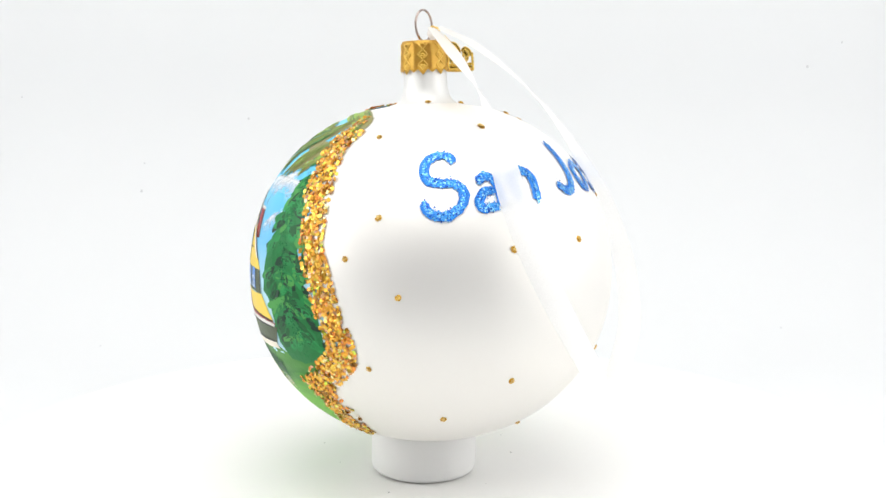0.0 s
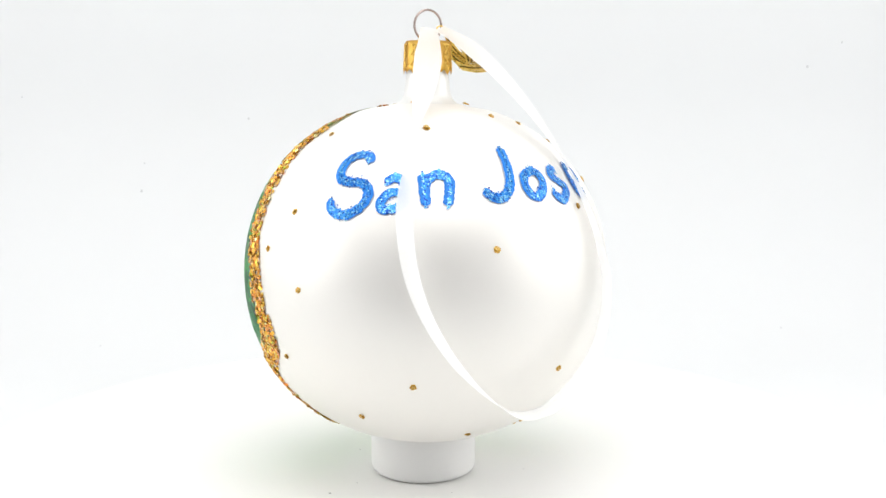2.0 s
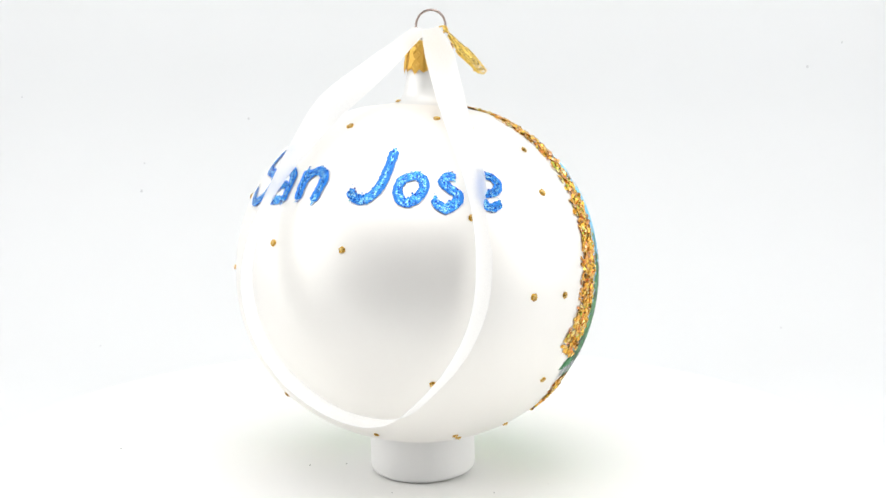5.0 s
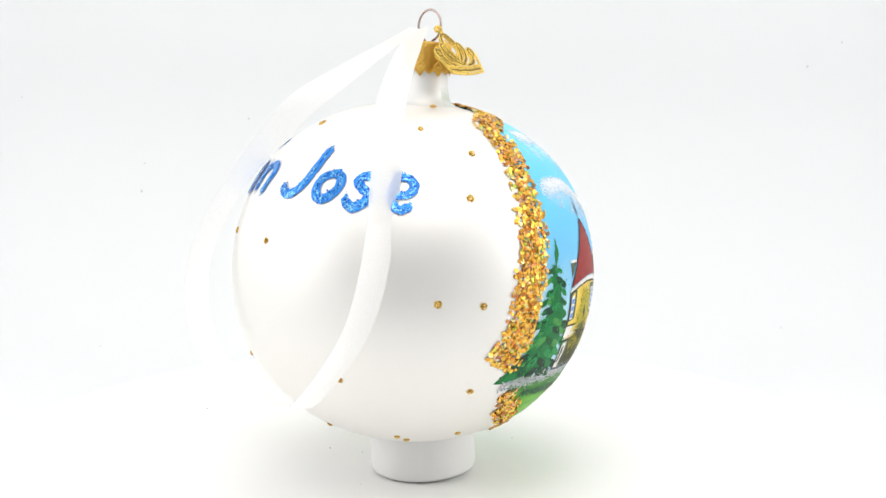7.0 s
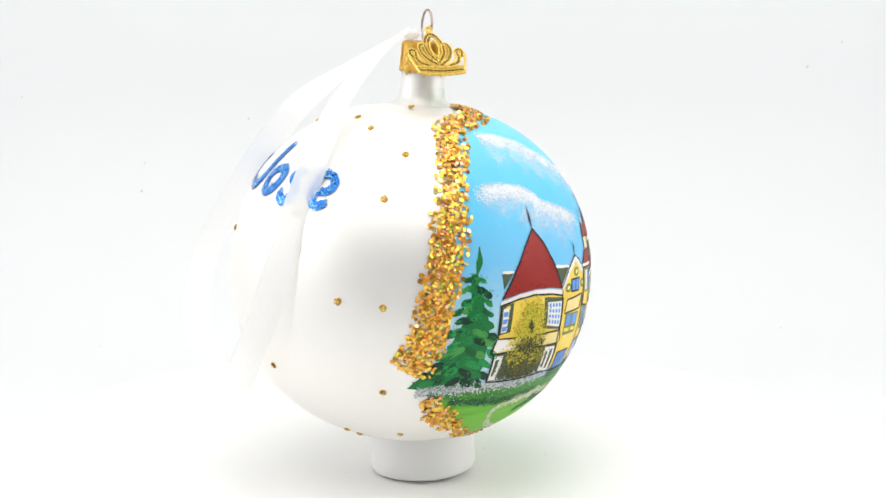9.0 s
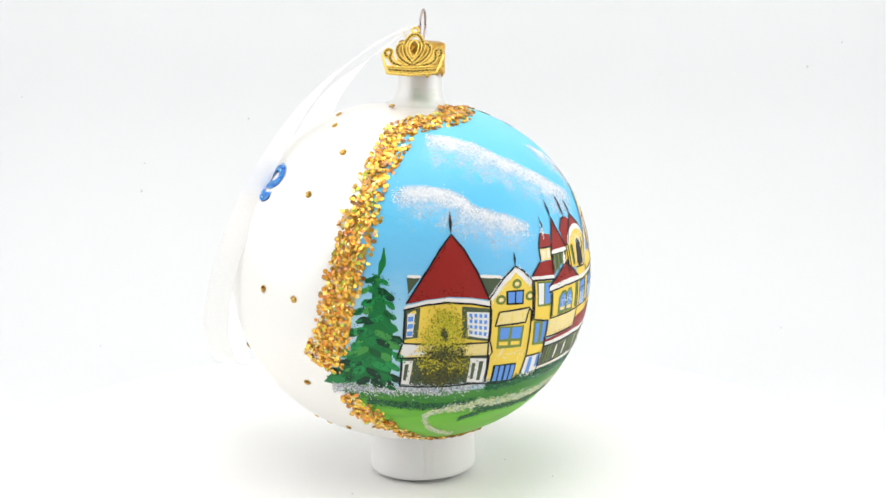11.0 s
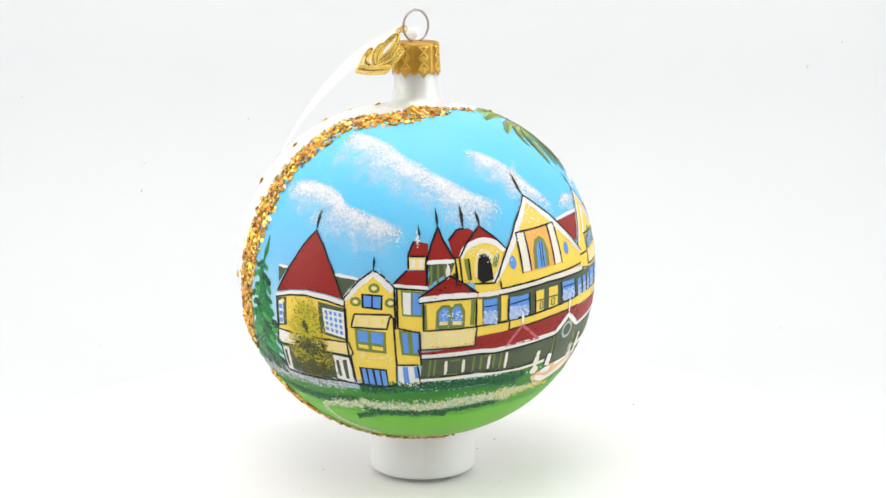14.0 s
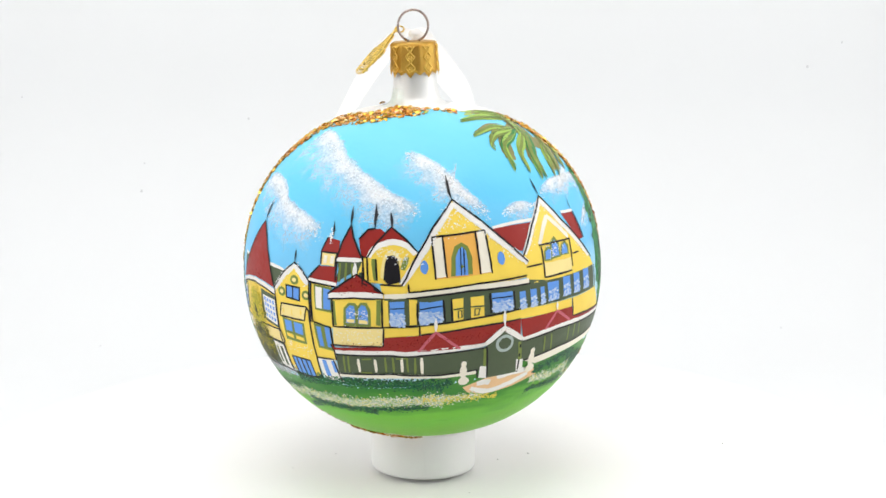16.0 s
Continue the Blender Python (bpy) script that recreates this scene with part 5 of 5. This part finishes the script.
def build_dots():
    first = part("gold_dot", dot_mesh(), DOTGOLD, ornament, "raised dot of gold glitter paint", smooth=False)
    spots = [(260.5, -0.8), (254.4, 22.9), (249.3, -23.6), (244.6, 10.5), (294.5, 11.9), (295.9, -30.1), (272.8, -45.3), (247, 52.2), (272.7, 80.6), (320.3, 12.9), (349.2, -27.2), (299.8, 55.9), (349.9, 64.1), (324.1, -57.9), (358.3, 24.6), (8.3, -56.3), (23.4, 77.9)]
    spots += [(18.1, 0.8), (31.4, 0.3), (28, 32.8), (33, 48.7), (9.6, 59.1), (32, -28.5), (13.6, -59.7), (38.5, -52.3), (299.1, 56.7)]
    rnd = random.Random(3)
    for i, (a, b) in enumerate(spots):
        ob = first if i == 0 else new("gold_dot", first.data)
        ob.parent = ornament
        ob["label"] = "raised dot of gold glitter paint"
        s = rnd.uniform(0.88, 1.12)
        ob.matrix_local = on_glass(a, b, 0.00004, rnd.uniform(0, 360)) @ Matrix.Diagonal((s, s * rnd.uniform(0.9, 1.1), 1, 1))


build_dots()


def sequin_material():
    """Gold foil, each flake in a tone of its own from brown through orange to bright yellow, a few turning green."""
    m = bpy.data.materials.new("gold_sequin_foil")
    m.use_nodes = True
    t = m.node_tree
    b = t.nodes["Principled BSDF"]
    info, geo, add, fr = t.nodes.new("ShaderNodeObjectInfo"), t.nodes.new("ShaderNodeNewGeometry"), t.nodes.new("ShaderNodeMath"), t.nodes.new("ShaderNodeMath")
    t.links.new(info.outputs["Random"], add.inputs[0])
    t.links.new(geo.outputs["Random Per Island"], add.inputs[1])
    fr.operation = "FRACT"
    t.links.new(add.outputs[0], fr.inputs[0])
    ramp = t.nodes.new("ShaderNodeValToRGB")
    ramp.color_ramp.interpolation = "CONSTANT"
    e = ramp.color_ramp.elements
    for i, (p, c) in enumerate(((0.0, (0.8, 0.38, 0.04)), (0.22, (0.88, 0.5, 0.07)), (0.45, (0.85, 0.3, 0.06)), (0.58, (0.42, 0.2, 0.05)), (0.66, (0.72, 0.42, 0.26)), (0.72, (0.95, 0.64, 0.1)), (0.88, (0.9, 0.8, 0.35)), (0.95, (0.6, 0.75, 0.08)))):
        k = e[i] if i < 2 else e.new(p)
        k.position, k.color = p, (*c, 1)
    t.links.new(fr.outputs[0], ramp.inputs[0])
    t.links.new(ramp.outputs[0], b.inputs["Base Color"])
    b.inputs["Metallic"].default_value, b.inputs["Roughness"].default_value = 0.65, 0.2
    return m


SEQUIN = sequin_material()
LEFT_RUN = [(140.6, 77.1), (63.6, 65.1), (55.6, 54.9), (52.3, 45.1), (50.7, 36.8), (50.1, 29.2), (49.3, 22), (48.3, 14.9), (46.9, 7.9), (46.3, 0.7), (44.8, -6.8), (42.9, -13.2), (39.9, -20.1)]
LOW_RUN = [(46.1, -30.8), (51.7, -36), (60.5, -45.5), (49.1, -37), (56.6, -42.1), (62.9, -47.1), (70.7, -53.7), (86.4, -60.6), (100, -59.6), (122, -61.5), (134, -63)]
RIGHT_RUN = [(228.9, 55.7), (226.8, 48.3), (229.1, 40.2), (230.8, 33.4), (231, 26.5), (232.1, 20.5), (231.8, 14.7), (233.9, 9.1), (235.6, 5), (236.9, -0.1), (238.4, -6.4), (239.8, -10.4), (241.4, -15.8), (240.9, -20.9)]
RIGHT_MID = [(241.7, -18.9), (238.2, -23.1), (234, -26.2), (228.9, -29.7), (228.2, -33.6)]
RIGHT_LOW = [(223.5, -27.9), (225.1, -32.5), (226, -36.4), (228.5, -40.5), (228.9, -46.6), (224.1, -55.9), (228.6, -59.6)]
TOP_RUN = [(140.6, 77.1), (128.8, 75.9), (92.5, 73), (120.9, 76.4), (97.6, 77.5), (131.2, 79), (127.1, 77.1), (161.9, 75.7), (184.9, 71.8)]
TOP_RIGHT = [(225.1, 64.2), (227.5, 53.7), (227.1, 45.7), (225.6, 35.4), (226.5, 28.5)]


def scatter(run, count, spread, rnd):
    pts = bezier_path(run, 1.0)
    out = []
    while len(out) < count:
        i = rnd.random() * (len(pts) - 1.01)
        a, b = pts[int(i)], pts[int(i) + 1]
        f = i - int(i)
        dx, dy = b[0] - a[0], b[1] - a[1]
        if rnd.random() > math.hypot(dx * math.cos(math.radians(a[1])), dy) / 1.3:
            continue
        d = math.hypot(dx * math.cos(math.radians(a[1])), dy) or 1
        off = max(-1.7, min(1.7, rnd.gauss(0, 1))) * spread
        out.append((a[0] + dx * f - dy / d * off / max(0.25, math.cos(math.radians(a[1]))), a[1] + dy * f + dx / d * off * math.cos(math.radians(a[1]))))
    return out


def build_sequins():
    rnd = random.Random(77)
    r, h = 0.00056, 0.00003
    bm = bmesh.new()
    bmesh.ops.create_cone(bm, cap_ends=True, segments=7, radius1=r, radius2=r, depth=2 * h)
    me = bpy.data.meshes.new("sequin")
    bm.to_mesh(me)
    bm.free()
    me.materials.append(SEQUIN)

    def place(a, b):
        s = rnd.choice((0.85, 1.0, 1.06, 1.1, 1.16))
        return on_glass(a, b, rnd.uniform(0.00008, 0.00042), rnd.uniform(0, 360), rnd.gauss(0, 16), rnd.gauss(0, 16)) @ Matrix.Diagonal((s, s, 1, 1))

    near = scatter(LEFT_RUN, 1750, 2.6, rnd) + scatter(LEFT_RUN[5:], 420, 3.4, rnd)
    for i, (a, b) in enumerate(near[:300]):
        ob = new("sequin", me)
        ob.parent = ornament
        ob.matrix_local = place(a, b)
    rest = (("sequin_border", near[300:]), ("sequin_border", scatter(LOW_RUN, 480, 1.4, rnd) + scatter(LOW_RUN[:4], 130, 2.2, rnd)), ("sequin_border", scatter(RIGHT_RUN, 1400, 2.5, rnd)),
            ("sequin_border", scatter(RIGHT_LOW, 480, 2.8, rnd)), ("sequin_border", scatter(RIGHT_MID, 300, 2.8, rnd)), ("sequin_border", scatter(TOP_RUN, 110, 0.9, rnd)), ("sequin_border", scatter(TOP_RIGHT, 190, 1.0, rnd)))
    for name, spots in rest:
        verts, faces = [], []
        for a, b in spots:
            m, base = place(a, b), len(verts)
            verts += [m @ Vector((r * math.cos(k * 0.8976), r * math.sin(k * 0.8976), z)) for z in (h, -h) for k in range(7)]
            faces.append(tuple(range(base, base + 7)))
            faces += [(base + k, base + 7 + k, base + 7 + (k + 1) % 7, base + (k + 1) % 7) for k in range(7)]
        m2 = bpy.data.meshes.new(name)
        m2.from_pydata(verts, [], faces)
        m2.materials.append(SEQUIN)
        ob = new(name, m2)
        ob.parent = ornament
        tagged(ob, "dense drift of gold foil sequins", kind="stuff")


# ---- metal cap, wire ring ----
def build_cap():
    r, top, low = 0.0061, 0.0626, 0.0545
    seg, bm = 144, bmesh.new()
    rows = []
    for j in range(9):
        f = j / 8
        row = []
        for i in range(seg):
            a = 2 * math.pi * i / seg
            turn = (i / seg * 8 - 264.5 / 45) % 1                        # 0 under each lattice
            tooth = abs((turn * 2 % 1) * 2 - 1)
            tooth = 1 - tooth if abs(turn - 0.5) > 0.25 else 1 - 0.55 * tooth   # 0 at a tip, 1 in a notch
            flute = 0.0002 * max(0.0, -math.cos((a - math.radians(264.5)) * 8)) ** 2
            z = top - 0.0003 - f * (top - 0.0003 - low + 0.0016 * (1 - tooth) - 0.0004)
            rr = r + flute + 0.0004 * f * f
            row.append(bm.verts.new((rr * math.cos(a), rr * math.sin(a), z)))
        rows.append(row)
    rim = [bm.verts.new(((r - 0.0004) * math.cos(2 * math.pi * i / seg), (r - 0.0004) * math.sin(2 * math.pi * i / seg), top)) for i in range(seg)]
    hub = bm.verts.new((0, 0, top))
    for a, b in zip(rows, rows[1:]):
        for i in range(seg):
            bm.faces.new((a[i], b[i], b[(i + 1) % seg], a[(i + 1) % seg]))
    for i in range(seg):
        bm.faces.new((rim[i], rows[0][i], rows[0][(i + 1) % seg], rim[(i + 1) % seg]))
        bm.faces.new((hub, rim[i], rim[(i + 1) % seg]))
    bmesh.ops.solidify(bm, geom=bm.faces[:], thickness=0.0003)
    cap = part("metal_cap", bm, GOLD, ornament, "stamped gold metal cap with a toothed rim")
    for k in range(8):
        mid = math.radians(264.5 + 45 * k)
        bm = bmesh.new()
        lines = []
        for s in (-1, 1):
            lines.append([(s * 0.2, 0.5), (0, 2.0), (s * 0.2, 3.4), (0, 4.8), (s * 0.2, 6.2), (0, 7.6)])
            lines.append([(s * 0.1, 1.0), (0, 0.4)])
            lines.append([(s * 0.1, 3.4), (0, 4.1), (-s * 0.05, 3.7)])
            lines.append([(s * 0.1, 6.2), (0, 6.9), (-s * 0.05, 6.5)])
        lines.append([(-0.08, 3.3), (0.08, 3.3)])
        lines.append([(-0.08, 6.2), (0.08, 6.2)])
        for ln in lines:
            pts = []
            for (a0, z0), (a1, z1) in zip(ln, ln[1:]):
                pts += [(a0 + (a1 - a0) * t / 3, z0 + (z1 - z0) * t / 3) for t in range(3)]
            pts.append(ln[-1])
            rr = r + 0.00018
            t = tube([((rr + 0.0003 * (z / 8) ** 2) * Vector((math.cos(mid + a), math.sin(mid + a), 0)) + Vector((0, 0, top - 0.0004 - z * 0.001))) for a, z in pts], 0.00022, 5)
            me = bpy.data.meshes.new("line")
            t.to_mesh(me)
            t.free()
            bm.from_mesh(me)
            bpy.data.meshes.remove(me)
        part("lattice_relief", bm, GOLD, cap)
    n, c = math.radians(327.4 + 90), 0.0041
    part("hanger_ring", tube([(math.cos(n) * c * math.sin(a), math.sin(n) * c * math.sin(a), 0.0668 + 0.0042 * -math.cos(a)) for a in (math.radians(18 + 324 * i / 44) for i in range(45))], 0.00033, 8), STEEL, ornament, "copper-grey wire hanger ring")


build_cap()


# ---- crown charm on the ring ----
def build_charm():
    """A flat gilt crown of wire scrolls, tilted outwards against the cap."""
    charm = tagged(new("crown_charm"), "gilt filigree crown charm hanging on the wire ring", "charm")
    lon, lean = math.radians(60.5), math.radians(42)
    o = Vector((math.cos(lon), math.sin(lon), 0))
    u = Vector((-o.y, o.x, 0))
    v = Vector((0, 0, math.cos(lean))) - o * math.sin(lean)
    top = Vector((0.0010, 0.0014, 0.1222)) + o * 0.0052

    def at(x, y, z=0.0):
        return top + u * (x - 0.0006) + v * y + u.cross(v) * z

    def wires(name, lines, r, label="", mat=GILT):
        bm = bmesh.new()
        for ln in lines:
            t = tube([at(a * 0.001, b * 0.001) for a, b in bezier_path(ln, 0.5)] if len(ln) > 2 else [at(a * 0.001, b * 0.001) for a, b in ln], r, 6)
            me = bpy.data.meshes.new("wire")
            t.to_mesh(me)
            t.free()
            bm.from_mesh(me)
            bpy.data.meshes.remove(me)
        return part(name, bm, mat, charm, label)

    def loop(cx, cy, rx, ry, turn, a0=0, a1=360):
        c, s = math.cos(math.radians(turn)), math.sin(math.radians(turn))
        return [(cx + rx * math.cos(a) * c - ry * math.sin(a) * s, cy + rx * math.cos(a) * s + ry * math.sin(a) * c) for a in (math.radians(a0 + (a1 - a0) * i / 16) for i in range(17))]

    wires("eyelet", [loop(0, 0.0, 0.9, 0.9, 0)], 0.00032, "gilt eyelet")
    link = [top + v * 0.0004 - o * 0.0007 + (o * math.cos(a) * 0.0012 + Vector((0, 0, 1)) * math.sin(a) * 0.0008) for a in (math.radians(20 * i) for i in range(18))]
    part("jump_ring", tube(link, 0.00022, 6, True), GILT, charm, "small gilt jump ring")
    # dark brown metal for the strip bedded between the rims
    DARK = material("dark_recess_metal", (0.1, 0.065, 0.015), 0.5, 0.8, 0.3, 900)

    def beaded(name, runs, label):
        """A channel between two gilt rims: dark in its bed, with a row of fine beads along it."""
        rims, bed, beads = bmesh.new(), bmesh.new(), bmesh.new()
        for run in runs:
            pts = bezier_path(run, 0.45)
            n = len(pts)
            edges = ([], [])
            for k, (x, y) in enumerate(pts):
                (x0, y0), (x1, y1) = pts[max(k - 1, 0)], pts[min(k + 1, n - 1)]
                d = math.hypot(x1 - x0, y1 - y0) or 1
                for row, sg in zip(edges, (0.44, -0.44)):
                    row.append(at((x - (y1 - y0) / d * sg) * 0.001, (y + (x1 - x0) / d * sg) * 0.001, 0.0001))
                if k % 2:
                    bmesh.ops.create_icosphere(beads, subdivisions=1, radius=0.0002, matrix=Matrix.Translation(at(x * 0.001, y * 0.001, 0.00022)))
            for target, line, r in ((rims, edges[0], 0.00018), (rims, edges[1], 0.00018), (bed, [at(x * 0.001, y * 0.001, -0.00005) for x, y in pts], 0.00036), (rims, [at(x * 0.001, y * 0.001, -0.00045) for x, y in pts], 0.00032)):
                t = tube(line, r, 6)
                me = bpy.data.meshes.new("run")
                t.to_mesh(me)
                t.free()
                target.from_mesh(me)
                bpy.data.meshes.remove(me)
        ob = part(name, rims, GILT, charm, label)
        part("recess", bed, DARK, ob, "dark brown strip along the recess")
        part("bead_row", beads, GILT, ob, "row of fine gilt beads")

    def mirrored(run):
        return [run, [(-x, y) for x, y in run]]

    wires("base_bar", [[(-6.3, -14.7), (0, -15.3), (6.3, -14.7)], [(-7.0, -12.4), (0, -12.9), (7.0, -12.4)]] + mirrored([(-6.3, -14.7), (-7.0, -12.4), (-8.1, -8.4)]), 0.00036, "gilt base bar and side rails")
    beaded("base_band", [[(-6.2, -13.6), (0, -14.1), (6.2, -13.6)]], "beaded gilt base band")
    beaded("centre_scroll", [[(0.2, -11.6), (-1.9, -8.6), (-2.5, -5.6), (-1.5, -2.6), (0, -1.5), (1.5, -2.6), (2.5, -5.6), (1.9, -8.6), (-0.2, -11.6)]], "beaded gilt centre loop")
    wires("inner_loop", [[(0, -9.6), (-1.0, -7.6), (-1.2, -5.6), (-0.7, -4.0), (0, -3.4), (0.7, -4.0), (1.2, -5.6), (1.0, -7.6), (0, -9.6)]], 0.00026, "thin gilt inner loop")
    beaded("side_scroll", mirrored([(-0.6, -11.8), (-2.8, -10.2), (-4.2, -7.6), (-4.0, -5.4), (-3.0, -4.9), (-2.5, -6.0)]), "beaded gilt side curl")
    wires("side_leaf", mirrored([(-1.2, -12.2), (-3.8, -11.2), (-5.2, -9.0), (-5.3, -7.2)]), 0.00028, "thin gilt leaf line")
    beaded("outer_scroll", mirrored([(-3.0, -12.2), (-5.2, -11.2), (-6.0, -9.4), (-5.7, -7.6), (-6.6, -6.7), (-7.4, -7.6), (-7.0, -9.0), (-6.2, -9.3)]), "beaded gilt outer curl")
    return charm


crown_charm = build_charm()


# ---- organza ribbon ----
def organza():
    m = bpy.data.materials.new("white_organza")
    m.use_nodes = True
    t = m.node_tree
    out = t.nodes["Material Output"]
    b = t.nodes["Principled BSDF"]
    b.inputs["Base Color"].default_value = (1, 1, 1, 1)
    b.inputs["Roughness"].default_value = 0.45
    b.inputs["Sheen Weight"].default_value = 0.3
    tl, mx, tr, mt = t.nodes.new("ShaderNodeBsdfTranslucent"), t.nodes.new("ShaderNodeMixShader"), t.nodes.new("ShaderNodeBsdfTransparent"), t.nodes.new("ShaderNodeMixShader")
    tl.inputs["Color"].default_value = (1, 1, 1, 1)
    mx.inputs[0].default_value = 0.5
    t.links.new(b.outputs[0], mx.inputs[1])
    t.links.new(tl.outputs[0], mx.inputs[2])
    tc, n, mr = t.nodes.new("ShaderNodeTexCoord"), t.nodes.new("ShaderNodeTexNoise"), t.nodes.new("ShaderNodeMapRange")
    n.inputs["Scale"].default_value = 2600
    t.links.new(tc.outputs["Object"], n.inputs["Vector"])
    mr.inputs["To Min"].default_value, mr.inputs["To Max"].default_value = 0.8, 0.9
    t.links.new(n.outputs["Fac"], mr.inputs["Value"])
    t.links.new(mr.outputs[0], mt.inputs[0])
    t.links.new(tr.outputs[0], mt.inputs[1])
    t.links.new(mx.outputs[0], mt.inputs[2])
    t.links.new(mt.outputs[0], out.inputs[0])
    return m


ORGANZA = organza()


def build_ribbon():
    rb = tagged(new("organza_ribbon"), "loop of sheer white organza ribbon tied to the hanger ring", "ribbon")
    strand_a = [(0.0035, -0.0015, 0.1228), (0.0077, -0.0084, 0.118), (0.0129, -0.0189, 0.1105), (0.0168, -0.0289, 0.103), (0.0195, -0.0355, 0.0955), (0.0222, -0.0428, 0.086), (0.0255, -0.0487, 0.076),
                (0.0299, -0.0524, 0.0655), (0.0345, -0.0526, 0.056), (0.0392, -0.0498, 0.047), (0.0432, -0.044, 0.039), (0.0455, -0.035, 0.032), (0.0462, -0.0262, 0.0288)]
    strand_b = [(0.0488, -0.0215, 0.0305), (0.052, -0.0162, 0.036), (0.0545, -0.0108, 0.043), (0.0548, -0.0061, 0.0505), (0.0542, -0.003, 0.058), (0.0522, -0.0009, 0.0655), (0.0495, 0.0004, 0.073), (0.046, 0.0009, 0.0805),
                (0.0418, 0.0009, 0.088), (0.0368, 0.0002, 0.0955), (0.031, -0.0006, 0.103), (0.0234, -0.0004, 0.1105), (0.0136, 0.0004, 0.118), (0.0045, 0.001, 0.1226)]
    strand_a = [pose(0, 0, 0, 0, 0, -1.5) @ Vector(p) for p in strand_a]
    strand_b = [pose(0, 0, 0, 0, 0, -0.8 - 1.3 * math.tanh((p[2] - 0.066) / 0.014)) @ Vector((p[0] * 1.03, p[1] * 1.03, p[2])) for p in strand_b]
    path = bezier_path([tuple(c * 1000 for c in p) for p in strand_a + strand_b], 2.2)
    n = len(path)
    rows = []
    for i, p in enumerate(path):
        p = Vector(p) / 1000
        d = (Vector(path[min(i + 1, n - 1)]) - Vector(path[max(i - 1, 0)])).normalized()
        s = i / (n - 1)
        e = min(s, 1 - s)
        turn = math.radians(60 + (70 + 20 * min(1, max(0, (0.52 - s) / 0.12))) * min(1, max(0, (e - 0.04) / 0.2)))
        side = Vector((math.cos(turn), math.sin(turn), 0))
        side = (side - d * side.dot(d)).normalized()
        wid = 0.0037 * (0.6 + 0.4 * min(1, e / 0.05)) * (1 - 0.25 * max(0, 1 - abs(s - 0.48) / 0.05))
        cup = d.cross(side) * 0.0004
        rows.append([p + side * wid * k - cup * (k * k) for k in (-1, -0.92, -0.5, 0, 0.5, 0.92, 1)])
    part("ribbon_band", sheet(rows), ORGANZA, rb)
    for k in (0, -1):
        part("ribbon_selvedge", tube([r[k] for r in rows[::2]], 0.00007, 5), ORGANZA, rb)
    knot = bmesh.new()
    bmesh.ops.create_uvsphere(knot, u_segments=16, v_segments=10, radius=0.0016, matrix=Matrix.Translation((0.0032, -0.0008, 0.1211)) @ Matrix.Diagonal((1.0, 1.5, 0.85, 1)))
    for v in knot.verts:
        v.co += v.normal * 0.0004 * noise.noise(v.co * 900)
    part("ribbon_knot", knot, ORGANZA, rb)
    return rb


organza_ribbon = build_ribbon()


# ---- dust ----
def build_dust():
    SPECK = material("grey_dust", (0.4, 0.4, 0.4), 0.9, 0, 0.2, 900)
    disc_spots = [(-0.0094, -0.0203, 0.0003), (0.0259, 0.012, 0.0003), (0.0171, -0.0142, 0.0002), (-0.0115, -0.0306, 0.0004), (-0.0439, -0.0811, 0.0004), (0.024, 0.0286, 0.0002), (-0.03, 0.022, 0.0003), (-0.024, 0.004, 0.0002)]
    paper_spots = [(-0.1449, 0.2109, -0.0178, 0.00059, 15), (-0.1401, 0.2863, 0.0427, 0.00085, 63), (-0.0874, 0.2981, 0.0778, 0.00068, 81), (0.1954, 0.3000, 0.1031, 0.00085, 90), (0.1655, 0.2226, -0.0140, 0.00068, 21), (-0.1394, 0.2922, 0.0560, 0.00051, 69), (-0.2010, 0.2995, 0.0888, 0.00059, 87), (0.2124, 0.3000, 0.1152, 0.00059, 90)]
    for name, owner, spots in (("dust_fleck", turntable, disc_spots),):
        for x, y, s in spots:
            bm = bmesh.new()
            bmesh.ops.create_icosphere(bm, subdivisions=1, radius=s)
            bmesh.ops.scale(bm, vec=(1, 0.7, 0.35), verts=bm.verts)
            bmesh.ops.translate(bm, vec=(x, y, s * 0.3 - 0.0011), verts=bm.verts)
            part(name, bm, SPECK, owner, "tiny grey dust fleck")
    PALESPECK = material("paper_speck", (0.64, 0.65, 0.67), 0.9, 0, 0.2, 900)
    for x, y, z, s, tilt in paper_spots:
        bm = bmesh.new()
        bmesh.ops.create_icosphere(bm, subdivisions=2, radius=s)
        bmesh.ops.scale(bm, vec=(0.8, 1, 0.12), verts=bm.verts)
        bmesh.ops.transform(bm, matrix=pose(x, y, z, tilt), verts=bm.verts)
        part("dust_fleck", bm, PALESPECK, bpy.data.objects["backdrop"], "faint grey speck on the paper")


build_dust()
build_sequins()


def motions():
    """Everything on the stand turns with it; the cap stands a little askew."""
    turn = [(t, pose(0, 0, 0, 0, 0, RATE * t + lag)) for t, lag in LAG]
    for thing in TURNING:
        walk(thing, turn)
    walk(ornament, [(t, m @ BALL_POSE) for t, m in turn])
    walk(bottle_cap, [(t, m @ CAP_POSE) for t, m in turn])


TURNING = [turntable, crown_charm, organza_ribbon]
motions()
